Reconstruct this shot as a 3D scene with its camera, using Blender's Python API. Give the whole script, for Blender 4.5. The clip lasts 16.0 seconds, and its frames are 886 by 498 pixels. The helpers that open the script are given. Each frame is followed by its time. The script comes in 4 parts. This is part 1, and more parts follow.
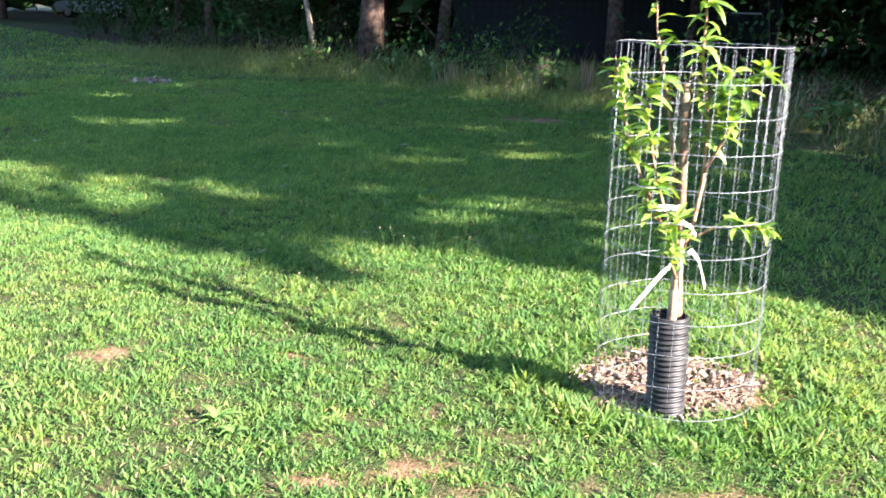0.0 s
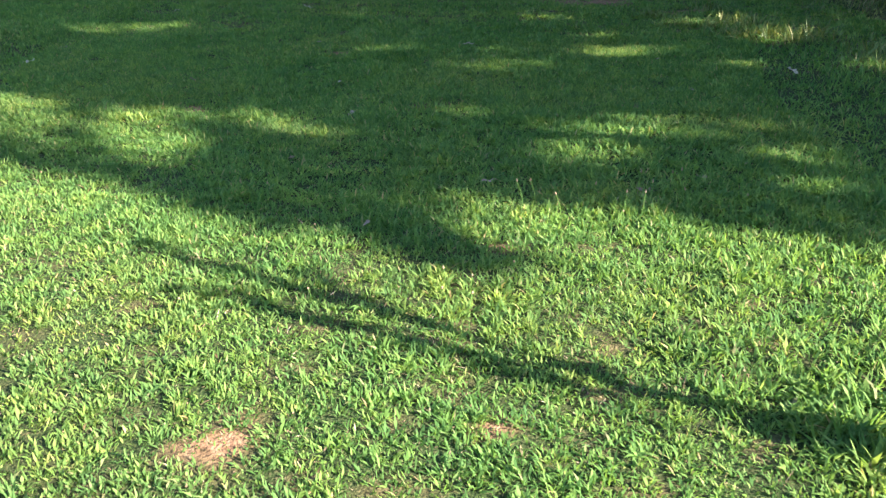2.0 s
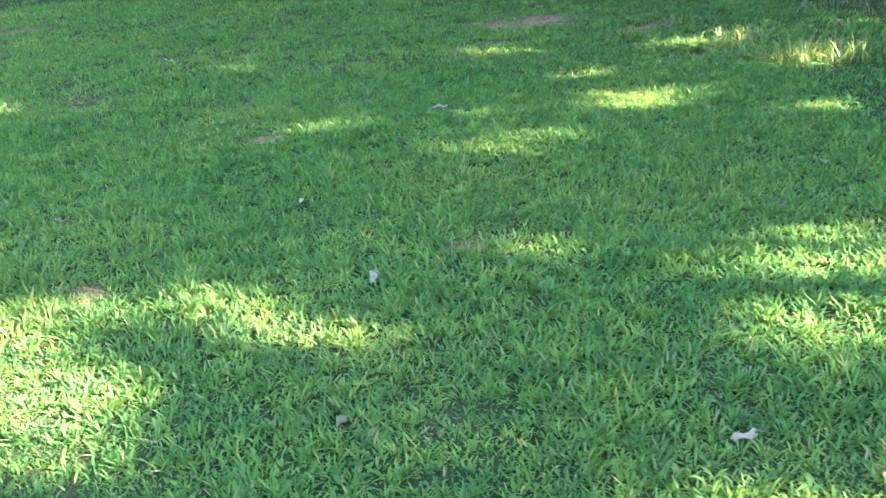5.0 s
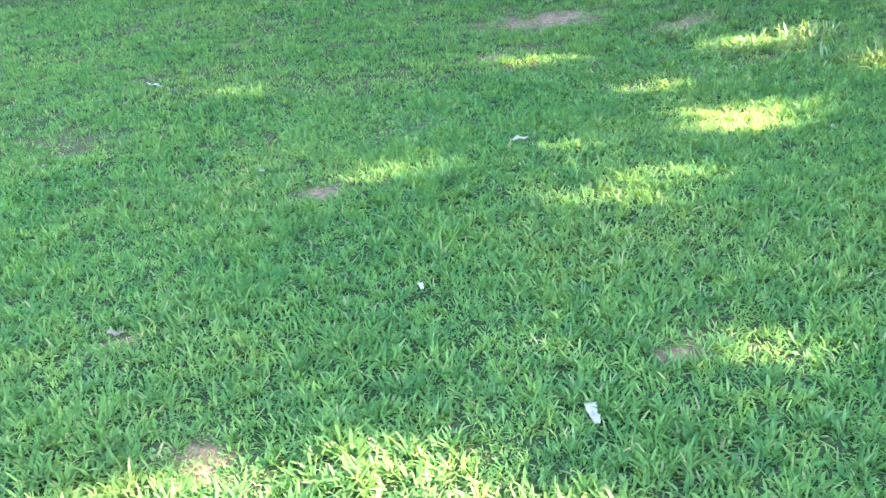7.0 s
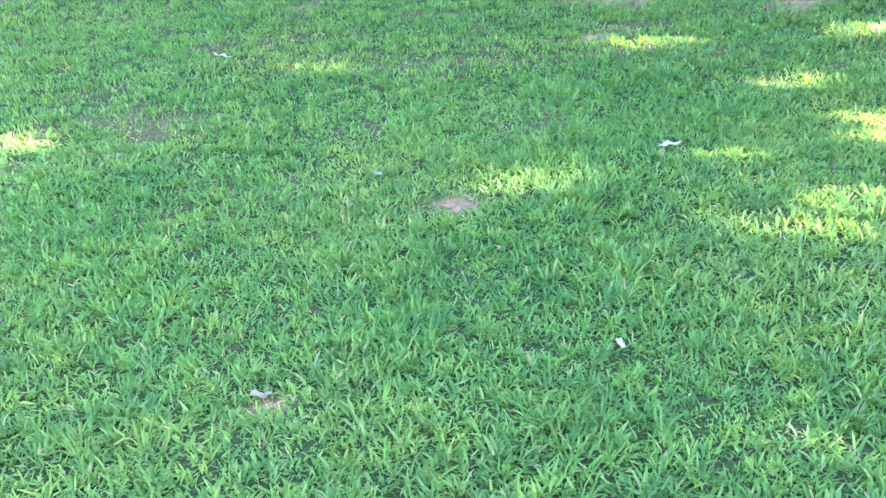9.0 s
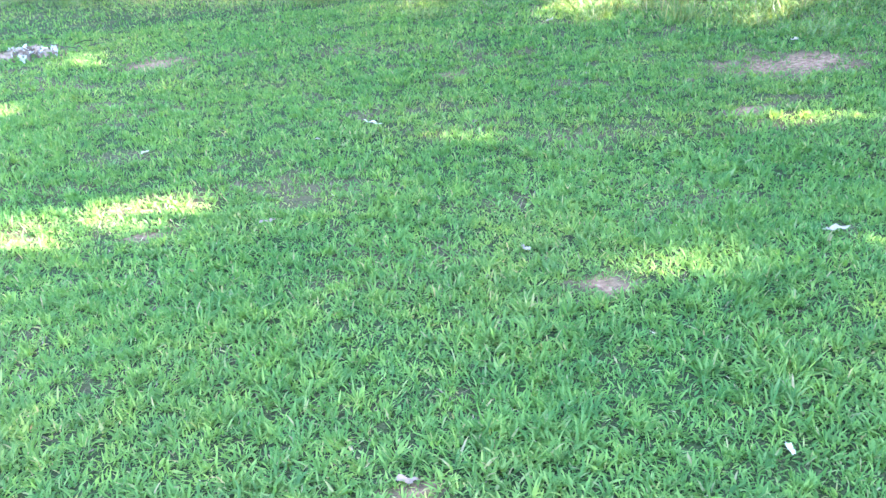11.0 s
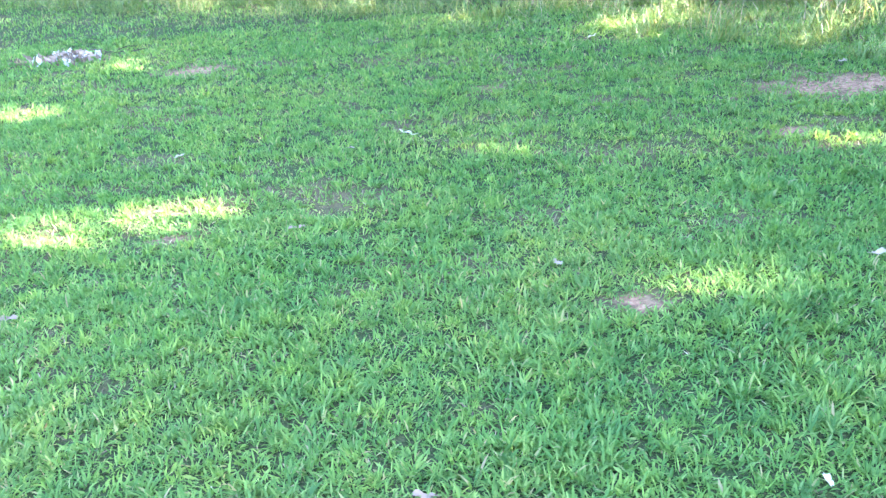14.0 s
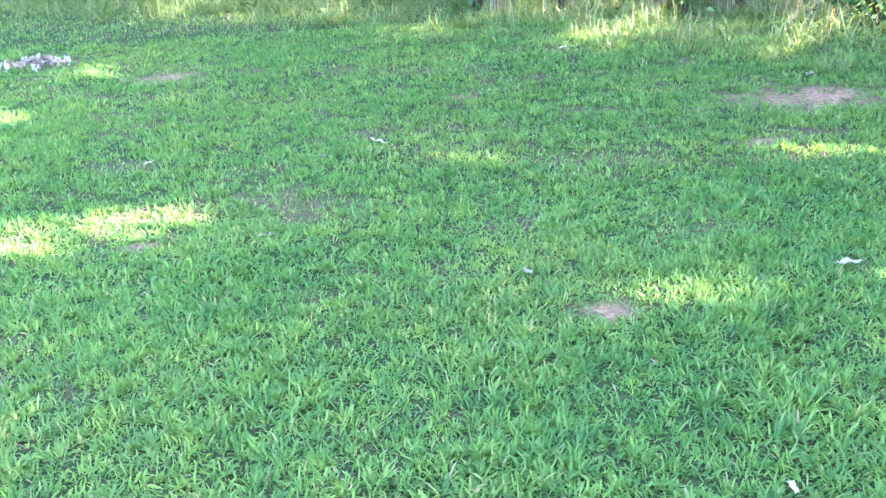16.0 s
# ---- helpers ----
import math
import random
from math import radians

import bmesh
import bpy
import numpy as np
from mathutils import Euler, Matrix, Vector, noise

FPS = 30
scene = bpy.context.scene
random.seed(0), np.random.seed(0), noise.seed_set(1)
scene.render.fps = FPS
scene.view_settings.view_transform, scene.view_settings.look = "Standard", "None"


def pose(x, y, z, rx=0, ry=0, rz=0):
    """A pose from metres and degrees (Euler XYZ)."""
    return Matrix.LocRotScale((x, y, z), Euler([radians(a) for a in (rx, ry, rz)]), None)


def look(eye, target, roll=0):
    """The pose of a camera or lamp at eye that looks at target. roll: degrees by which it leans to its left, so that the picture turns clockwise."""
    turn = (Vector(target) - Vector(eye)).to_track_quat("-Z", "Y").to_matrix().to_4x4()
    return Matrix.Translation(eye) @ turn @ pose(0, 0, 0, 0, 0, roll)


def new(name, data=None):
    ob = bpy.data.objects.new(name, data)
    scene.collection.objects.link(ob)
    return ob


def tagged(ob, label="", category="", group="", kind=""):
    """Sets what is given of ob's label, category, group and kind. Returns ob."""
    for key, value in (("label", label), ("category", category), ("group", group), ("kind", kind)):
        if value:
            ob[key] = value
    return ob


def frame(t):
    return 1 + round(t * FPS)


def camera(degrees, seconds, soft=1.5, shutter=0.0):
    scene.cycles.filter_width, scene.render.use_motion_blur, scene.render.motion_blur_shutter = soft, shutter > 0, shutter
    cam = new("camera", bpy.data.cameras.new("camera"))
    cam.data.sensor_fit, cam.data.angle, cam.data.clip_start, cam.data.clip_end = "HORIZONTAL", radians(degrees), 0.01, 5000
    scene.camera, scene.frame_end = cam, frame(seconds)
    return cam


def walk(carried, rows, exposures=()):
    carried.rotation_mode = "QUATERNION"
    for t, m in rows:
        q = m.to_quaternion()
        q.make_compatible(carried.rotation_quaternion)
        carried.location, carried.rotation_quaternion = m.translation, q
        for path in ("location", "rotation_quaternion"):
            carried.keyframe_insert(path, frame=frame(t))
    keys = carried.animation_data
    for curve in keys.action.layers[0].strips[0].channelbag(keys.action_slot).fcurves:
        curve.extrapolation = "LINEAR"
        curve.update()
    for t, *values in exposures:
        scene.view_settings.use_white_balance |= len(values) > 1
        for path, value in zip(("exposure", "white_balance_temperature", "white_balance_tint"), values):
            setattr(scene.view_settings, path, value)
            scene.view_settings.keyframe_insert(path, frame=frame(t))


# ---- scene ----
cam = camera(50.6, 16.0, 1.35, 0.15)
PATH = [
    (0, (0.119, 0.338, 1.245), (0.054, 2.273, 0.746), 1.7),
    (0.5, (-0.033, 0.618, 1.227), (-0.191, 2.495, 0.554), 3.6),
    (1, (-0.18, 0.982, 1.236), (-0.316, 2.852, 0.541), 2.5),
    (1.5, (-0.418, 1.289, 1.252), (-0.554, 3.163, 0.566), 0.1),
    (2, (-0.596, 1.585, 1.253), (-0.637, 3.439, 0.504), -0.9),
    (2.5, (-0.76, 1.995, 1.265), (-0.727, 3.848, 0.513), -1.9),
    (3, (-0.948, 2.391, 1.283), (-0.739, 4.255, 0.59), -3.0),
    (3.5, (-1.091, 2.761, 1.267), (-0.851, 4.61, 0.544), -3.0),
    (4, (-1.197, 3.136, 1.264), (-0.894, 4.957, 0.493), -2.9),
    (4.5, (-1.349, 3.481, 1.286), (-0.942, 5.277, 0.508), -2.0),
    (5, (-1.475, 3.792, 1.286), (-1.14, 5.608, 0.517), -3.9),
    (5.2, (-1.528, 3.902, 1.291), (-1.215, 5.706, 0.487), -4.5),
    (7.3, (-2.119, 4.944, 1.404), (-1.559, 6.674, 0.57), -3.9),
    (7.5, (-2.156, 5.016, 1.403), (-1.551, 6.724, 0.558), -2.5),
    (8, (-2.214, 5.229, 1.413), (-1.685, 6.955, 0.553), -3.9),
    (8.5, (-2.306, 5.416, 1.42), (-1.848, 7.157, 0.549), -1.7),
    (9, (-2.441, 5.571, 1.469), (-1.938, 7.271, 0.544), -3.2),
    (9.5, (-2.482, 5.65, 1.499), (-2.068, 7.371, 0.567), -4.9),
    (10, (-2.486, 5.667, 1.513), (-2.137, 7.446, 0.67), -4.6),
    (10.2, (-2.492, 5.669, 1.514), (-2.148, 7.453, 0.678), -4.8),
    (12.3, (-2.471, 5.708, 1.468), (-2.379, 7.568, 0.739), -3.3),
    (12.5, (-2.479, 5.712, 1.461), (-2.389, 7.569, 0.723), -3.4),
    (13, (-2.476, 5.729, 1.45), (-2.38, 7.581, 0.7), -3.0),
    (13.5, (-2.456, 5.739, 1.446), (-2.289, 7.578, 0.678), -3.3),
    (14, (-2.451, 5.741, 1.45), (-2.267, 7.582, 0.691), -3.6),
    (14.5, (-2.449, 5.739, 1.449), (-2.264, 7.583, 0.698), -3.4),
    (15, (-2.442, 5.739, 1.452), (-2.228, 7.585, 0.712), -3.0),
    (15.5, (-2.44, 5.735, 1.448), (-2.207, 7.579, 0.709), -2.8),
    (16, (-2.44, 5.74, 1.443), (-2.197, 7.581, 0.7), -2.7),
]
EXPOSURES = [(0, 3.48, 5880, 13), (0.6, 3.16, 5940, 12), (1, 3.13, 6080, 11), (1.6, 3.24, 6120, 9), (2.5, 3.34, 6080, 8), (4, 4.32, 6020, 5), (5.2, 5.1, 6030, 5), (7.4, 5.78, 5950, 9), (10, 6.05, 5880, 14), (12.3, 6.08, 5770, 17), (16, 6.06, 5780, 18)]
walk(cam, [(t, look(eye, target, roll)) for t, eye, target, roll in PATH], EXPOSURES)

# ---- light ----
SUN_AZ = radians(120.8)      # clockwise from +y
SUN_EL = radians(24.5)
TO_SUN = Vector((math.sin(SUN_AZ) * math.cos(SUN_EL), math.cos(SUN_AZ) * math.cos(SUN_EL), math.sin(SUN_EL)))
world = bpy.data.worlds.new("sky")
scene.world = world
world.use_nodes = True
sky = world.node_tree.nodes.new("ShaderNodeTexSky")
sky.sky_type, sky.sun_disc = "NISHITA", False
sky.sun_elevation, sky.sun_rotation = SUN_EL, SUN_AZ
sky.ozone_density, sky.dust_density = 2.0, 0.9
back = world.node_tree.nodes["Background"]
back.inputs["Strength"].default_value = 0.080
world.node_tree.links.new(sky.outputs[0], back.inputs["Color"])
sun = new("sun", bpy.data.lights.new("sun", "SUN"))
sun.data.energy, sun.data.angle, sun.data.color = 5.0, radians(0.53), (1.0, 0.85, 0.73)
sun.matrix_world = look(TO_SUN * 60, (0, 0, 0))


# ---- materials ----
def material(name, rough=0.6, spec=0.3):
    m = bpy.data.materials.new(name)
    m.use_nodes = True
    n = m.node_tree.nodes
    b = n["Principled BSDF"]
    b.inputs["Roughness"].default_value = rough
    b.inputs["Specular IOR Level"].default_value = spec
    return m, m.node_tree, b


def node(tree, kind, **values):
    nd = tree.nodes.new(kind)
    for k, v in values.items():
        nd.inputs[k.replace("_", " ")].default_value = v
    return nd


def ramp(tree, fac, stops):
    r = tree.nodes.new("ShaderNodeValToRGB")
    while len(r.color_ramp.elements) < len(stops):
        r.color_ramp.elements.new(0.5)
    for e, (p, c) in zip(r.color_ramp.elements, stops):
        e.position, e.color = p, (*c, 1)
    tree.links.new(fac, r.inputs[0])
    return r.outputs[0]


def mixed(tree, fac, a, b, blend="MIX"):
    m = tree.nodes.new("ShaderNodeMix")
    m.data_type, m.blend_type = "RGBA", blend
    for sock, v in ((m.inputs["Factor"], fac), (m.inputs["A"], a), (m.inputs["B"], b)):
        if isinstance(v, bpy.types.NodeSocket):
            tree.links.new(v, sock)
        elif isinstance(v, tuple):
            sock.default_value = (*v, 1)
        else:
            sock.default_value = v
    return m.outputs["Result"]


def noise_tex(tree, scale, detail=3.0, where="Object"):
    c = tree.nodes.new("ShaderNodeTexCoord") if where == "Object" else tree.nodes.new("ShaderNodeNewGeometry")
    n = node(tree, "ShaderNodeTexNoise", Scale=scale, Detail=detail)
    tree.links.new(c.outputs["Object" if where == "Object" else "Position"], n.inputs["Vector"])
    return n.outputs["Fac"]


def bumped(tree, b, fac, strength, distance):
    bp = node(tree, "ShaderNodeBump", Strength=strength, Distance=distance)
    tree.links.new(fac, bp.inputs["Height"])
    tree.links.new(bp.outputs[0], b.inputs["Normal"])


def leafy(name, stops, through_colour, share=0.3, rough=0.45, spec=0.35, patch=0.0, patch_stops=None, per_object=False):
    """A leaf or blade: light comes partly through it; the tone varies from piece to piece and in patches."""
    m, t, b = material(name, rough, spec)
    if per_object:
        r = t.nodes.new("ShaderNodeObjectInfo").outputs["Random"]
    else:
        r = t.nodes.new("ShaderNodeNewGeometry").outputs["Random Per Island"]
    col = ramp(t, r, stops)
    if patch:
        col = mixed(t, 1.0, col, ramp(t, noise_tex(t, patch, 3.0, "Position"), patch_stops), "MULTIPLY")
        col = mixed(t, 1.0, col, ramp(t, noise_tex(t, patch * 9, 2.0, "Position"), [(0.32, (0.78, 0.84, 0.95)), (0.5, (1.0, 1.0, 1.0)), (0.68, (1.28, 1.14, 1.0))]), "MULTIPLY")
    t.links.new(col, b.inputs["Base Color"])
    tr = t.nodes.new("ShaderNodeBsdfTranslucent")
    t.links.new(mixed(t, 1.0, col, through_colour, "MULTIPLY"), tr.inputs["Color"])
    sh = t.nodes.new("ShaderNodeMixShader")
    sh.inputs[0].default_value = share
    t.links.new(b.outputs[0], sh.inputs[1])
    t.links.new(tr.outputs[0], sh.inputs[2])
    t.links.new(sh.outputs[0], t.nodes["Material Output"].inputs["Surface"])
    return m


def speckled(name, stops, scale, rough=0.8, spec=0.2, bump=0.4, dist=0.004, where="Object", detail=5.0):
    m, t, b = material(name, rough, spec)
    f = noise_tex(t, scale, detail, where)
    t.links.new(ramp(t, f, stops), b.inputs["Base Color"])
    if bump:
        bumped(t, b, f, bump, dist)
    return m


GRASS = leafy("lawn_blade", [(0.0, (0.074, 0.152, 0.042)), (0.4, (0.106, 0.200, 0.052)), (0.78, (0.148, 0.242, 0.063)),
                             (0.95, (0.190, 0.272, 0.085)), (0.985, (0.25, 0.245, 0.115)), (1.0, (0.31, 0.245, 0.135))], (1.32, 1.28, 0.72), 0.54, 0.65, 0.10,
              0.9, [(0.3, (0.80, 0.90, 0.9)), (0.5, (1.0, 1.0, 1.0)), (0.75, (1.36, 1.10, 1.12))])
TALL = leafy("tall_grass_blade", [(0.0, (0.06, 0.11, 0.03)), (0.45, (0.125, 0.17, 0.046)), (0.9, (0.175, 0.215, 0.064)), (1.0, (0.29, 0.25, 0.12))],
             (1.4, 1.3, 0.6), 0.32, 0.5, 0.3, 0.6, [(0.3, (0.75, 0.85, 0.8)), (0.7, (1.15, 1.05, 0.9))])
STRAW = leafy("dry_straw", [(0.0, (0.15, 0.095, 0.055)), (0.6, (0.29, 0.21, 0.125)), (1.0, (0.44, 0.36, 0.24))], (1.2, 1.1, 0.9), 0.25, 0.7, 0.2)
THATCH = leafy("grey_thatch", [(0.0, (0.075, 0.058, 0.034)), (0.6, (0.15, 0.115, 0.068)), (1.0, (0.25, 0.20, 0.13))], (1.1, 1.0, 0.8), 0.2, 0.8, 0.1)
WEED = leafy("broad_weed_leaf", [(0.0, (0.095, 0.185, 0.046)), (1.0, (0.155, 0.255, 0.064))], (1.3, 1.3, 0.65), 0.42, 0.7, 0.1)
BUSH = leafy("bush_leaf", [(0.0, (0.04, 0.09, 0.022)), (0.7, (0.08, 0.15, 0.035)), (1.0, (0.15, 0.21, 0.06))], (1.4, 1.3, 0.6), 0.3, 0.5, 0.25)
# leaf colours set darker than BUSH: the deep shade of the wood is in them
SHADE_DARK_LEAF = leafy("shade_darkened_leaf", [(0.0, (0.014, 0.030, 0.010)), (0.7, (0.028, 0.058, 0.016)), (1.0, (0.06, 0.10, 0.028))], (1.4, 1.3, 0.6), 0.1, 0.75, 0.05)
CROWN = leafy("tree_leaf", [(0.0, (0.035, 0.080, 0.020)), (1.0, (0.07, 0.13, 0.035))], (1.3, 1.3, 0.5), 0.12, 0.55, 0.3)
PEACH = leafy("sapling_leaf", [(0.0, (0.12, 0.23, 0.035)), (0.6, (0.20, 0.33, 0.05)), (1.0, (0.30, 0.40, 0.07))], (1.4, 1.3, 0.5), 0.38, 0.38, 0.45,
              per_object=True)
DRY_LEAF = leafy("dry_leaf", [(0.0, (0.24, 0.19, 0.135)), (0.6, (0.32, 0.27, 0.20)), (1.0, (0.41, 0.355, 0.275))], (1.0, 0.92, 0.8), 0.15, 0.75, 0.2, per_object=True)
BROWN_LEAF = leafy("brown_leaf", [(0.0, (0.13, 0.09, 0.062)), (1.0, (0.27, 0.195, 0.14))], (1.0, 0.85, 0.7), 0.12, 0.75, 0.2, per_object=True)
BARK = speckled("grey_bark", [(0.3, (0.028, 0.018, 0.013)), (0.5, (0.075, 0.050, 0.036)), (0.75, (0.16, 0.115, 0.085))], 9, 0.9, 0.15, 0.9, 0.02)
PALE_BARK = speckled("pale_bark", [(0.3, (0.10, 0.075, 0.05)), (0.52, (0.28, 0.22, 0.15)), (0.8, (0.46, 0.39, 0.29))], 12, 0.85, 0.15, 0.6, 0.01)
YOUNG_BARK = speckled("young_bark", [(0.3, (0.16, 0.085, 0.05)), (0.6, (0.30, 0.18, 0.10)), (0.8, (0.42, 0.30, 0.20))], 60, 0.6, 0.3, 0.4, 0.002)
STAKE_WOOD = speckled("weathered_stake", [(0.3, (0.07, 0.042, 0.026)), (0.52, (0.16, 0.105, 0.066)), (0.8, (0.34, 0.26, 0.18))], 45, 0.9, 0.15, 0.7, 0.004)
STEM_BARK = speckled("peeling_stem_bark", [(0.3, (0.16, 0.10, 0.06)), (0.55, (0.34, 0.24, 0.15)), (0.8, (0.52, 0.42, 0.30))], 40, 0.7, 0.25, 0.5, 0.003)
CHIP = leafy("wood_chip", [(0.0, (0.09, 0.055, 0.036)), (0.35, (0.17, 0.11, 0.075)), (0.75, (0.24, 0.165, 0.115)), (1.0, (0.33, 0.25, 0.185))], (1, 1, 1), 0.02, 0.9, 0.15)
DEBRIS = leafy("bleached_debris", [(0.0, (0.08, 0.065, 0.05)), (0.4, (0.22, 0.20, 0.175)), (1.0, (0.50, 0.48, 0.44))], (1, 1, 1), 0.05, 0.9, 0.15, per_object=True)
WHITE = speckled("white_plastic", [(0.3, (0.60, 0.60, 0.59)), (0.7, (0.76, 0.76, 0.74))], 20, 0.45, 0.4, 0.1, 0.001)

m, t, b = material("galvanised_wire", 0.6, 0.4)
b.inputs["Metallic"].default_value = 0.7
t.links.new(ramp(t, noise_tex(t, 40), [(0.3, (0.17, 0.18, 0.19)), (0.7, (0.27, 0.28, 0.29))]), b.inputs["Base Color"])
WIRE = m
m, t, b = material("black_drainpipe", 0.5, 0.3)
t.links.new(ramp(t, noise_tex(t, 30), [(0.35, (0.012, 0.012, 0.013)), (0.7, (0.030, 0.029, 0.028))]), b.inputs["Base Color"])
PIPE = m

# the soil under the grass: damp thatch, with bare dry places
m, t, b = material("turf_soil", 0.95, 0.1)
fine = noise_tex(t, 120, 6, "Position")
broad = noise_tex(t, 1.3, 4, "Position")
base = ramp(t, fine, [(0.3, (0.010, 0.018, 0.006)), (0.46, (0.024, 0.042, 0.013)), (0.6, (0.050, 0.062, 0.024)), (0.75, (0.10, 0.085, 0.046))])
base = mixed(t, 1.0, base, ramp(t, broad, [(0.3, (0.8, 0.9, 0.8)), (0.7, (1.15, 1.0, 0.95))]), "MULTIPLY")
worn = node(t, "ShaderNodeAttribute")
worn.attribute_name = "worn"
earth = ramp(t, noise_tex(t, 34, 6, "Position"), [(0.28, (0.075, 0.042, 0.026)), (0.5, (0.22, 0.118, 0.070)), (0.78, (0.37, 0.225, 0.142))])
litter = node(t, "ShaderNodeAttribute")
litter.attribute_name = "litter"
leaf_mould = ramp(t, noise_tex(t, 22, 5, "Position"), [(0.3, (0.018, 0.012, 0.008)), (0.6, (0.045, 0.030, 0.020)), (0.8, (0.09, 0.062, 0.042))])
t.links.new(mixed(t, litter.outputs["Fac"], mixed(t, worn.outputs["Fac"], base, earth), leaf_mould), b.inputs["Base Color"])
bumped(t, b, fine, 1.0, 0.012)
TURF = m


# ---- geometry tools ----
class Geo:
    """Collects points and faces of one mesh."""

    def __init__(self):
        self.v, self.f = [], []

    def tube(self, pts, radii, seg=8, cap=True):
        pts = [Vector(p) for p in pts]
        start = len(self.v)
        side = Vector((0.31, 0.95, 0.05))
        for i, p in enumerate(pts):
            d = (pts[min(i + 1, len(pts) - 1)] - pts[max(i - 1, 0)]).normalized()
            u = (side - d * side.dot(d)).normalized()
            w = d.cross(u)
            side = u
            for k in range(seg):
                a = math.tau * k / seg
                self.v.append(p + (u * math.cos(a) + w * math.sin(a)) * radii[i])
        for i in range(len(pts) - 1):
            for k in range(seg):
                a, c = start + i * seg + k, start + i * seg + (k + 1) % seg
                self.f.append((a, c, c + seg, a + seg))
        if cap:
            self.f.append(tuple(range(start, start + seg))[::-1])
            e = start + (len(pts) - 1) * seg
            self.f.append(tuple(range(e, e + seg)))
        return self

    def face(self, *pts):
        s = len(self.v)
        self.v += [Vector(p) for p in pts]
        self.f.append(tuple(range(s, s + len(pts))))
        return self

    def grid(self, rows):
        s, w = len(self.v), len(rows[0])
        for r in rows:
            self.v += [Vector(p) for p in r]
        for i in range(len(rows) - 1):
            for k in range(w - 1):
                a = s + i * w + k
                self.f.append((a, a + 1, a + w + 1, a + w))
        return self

    def box(self, m, sx, sy, sz):
        s = len(self.v)
        self.v += [m @ Vector((x * sx / 2, y * sy / 2, z * sz / 2)) for x in (-1, 1) for y in (-1, 1) for z in (-1, 1)]
        self.f += [tuple(s + i for i in q) for q in ((0, 1, 3, 2), (4, 6, 7, 5), (0, 4, 5, 1), (2, 3, 7, 6), (0, 2, 6, 4), (1, 5, 7, 3))]
        return self

    def mesh(self, name, mat, smooth=True):
        me = bpy.data.meshes.new(name)
        me.from_pydata(self.v, [], self.f)
        me.materials.append(mat)
        if smooth:
            me.shade_smooth()
        return me


def part(name, geo, mat, parent, label="", smooth=True):
    me = geo.mesh(name, mat, smooth) if isinstance(geo, Geo) else geo
    ob = new(name, me)
    ob.parent = parent
    if label:
        ob["label"] = label
    return ob


def thing(name, label, category, at=(0, 0, 0), group=""):
    ob = new(name)
    ob.location = at
    return tagged(ob, label, category, group)


rng = np.random.default_rng(7)


# ---- the lie of the land ----
def ripple(x, y, seed, size):
    """A smooth random field of about -1 to 1 with waves of that size in metres."""
    r = np.random.default_rng(seed)
    out = np.zeros(np.shape(x))
    for _ in range(9):
        a, k, p = r.uniform(0, math.tau), math.tau / size * r.uniform(0.5, 1.6), r.uniform(0, math.tau)
        out = out + np.sin((np.cos(a) * x + np.sin(a) * y) * k + p)
    return out / 3.6


def ground_z(x, y):
    x, y = np.asarray(x, float), np.asarray(y, float)
    return 0.014 * ripple(x, y, 3, 1.7) + 0.006 * ripple(x, y, 4, 0.5)


def edge_y(x):
    """Where the mown lawn ends and the rough begins."""
    return np.interp(x, [-60, -20, -8.5, -4.4, -0.8, 1.2, 2.2, 3.2, 4.2, 9, 40], [70, 36, 20.9, 16.9, 14.7, 12.6, 11.3, 9.6, 8.0, 0, -40])


# bare, worn places in the lawn: x, y, half-width, half-depth
BARE = [(-1.51, 8.60, 0.15, 0.085), (-1.17, 3.44, 0.11, 0.10), (-0.30, 2.58, 0.10, 0.06), (-0.04, 2.70, 0.08, 0.07), (0.14, 2.55, 0.11, 0.05),
        (0.80, 2.62, 0.15, 0.06), (-0.47, 3.08, 0.05, 0.05), (0.03, 3.14, 0.07, 0.06), (-0.96, 3.30, 0.04, 0.03), (-0.55, 3.52, 0.05, 0.04),
        (-1.57, 4.23, 0.05, 0.05), (-0.46, 4.73, 0.05, 0.04), (-2.15, 6.90, 0.09, 0.07), (-0.87, 6.78, 0.12, 0.06), (-1.80, 7.40, 0.06, 0.04),
        (-3.25, 9.70, 0.20, 0.06), (0.70, 11.30, 0.6, 0.34), (-0.05, 10.4, 0.16, 0.10), (-3.6, 13.6, 0.35, 0.25), (-1.4, 12.1, 0.15, 0.12),
        (1.55, 10.6, 0.25, 0.2), (-2.33, 7.6, 0.07, 0.05), (0.83, 3.36, 0.37, 0.28), (-4.9, 14.7, 0.5, 0.22)]


def bareness(x, y):
    out = np.zeros(np.shape(x))
    wob = 0.28 * ripple(x, y, 21, 0.22) + 0.25 * ripple(x, y, 22, 0.07)
    for bx, by, rx, ry in BARE:
        d = np.sqrt(((x - bx) / rx) ** 2 + ((y - by) / ry) ** 2) + wob
        out = np.maximum(out, np.clip(1.15 - d, 0, 0.9))
    return out


def drift(x, y):
    """Thin, thatchy drifts in the farther lawn."""
    return np.clip((0.6 * ripple(x * 0.7, y, 36, 0.75) + 0.5 * ripple(x, y, 37, 0.22)) - 0.05, 0, 0.6) * np.interp(y, [7.5, 9.5, 13.5, 15], [0.12, 0.9, 1.0, 0.6]) + np.clip(ripple(x, y, 38, 0.3) - 0.4, 0, 0.5) * np.interp(y, [2, 4.4, 5.2], [1.0, 0.8, 0])


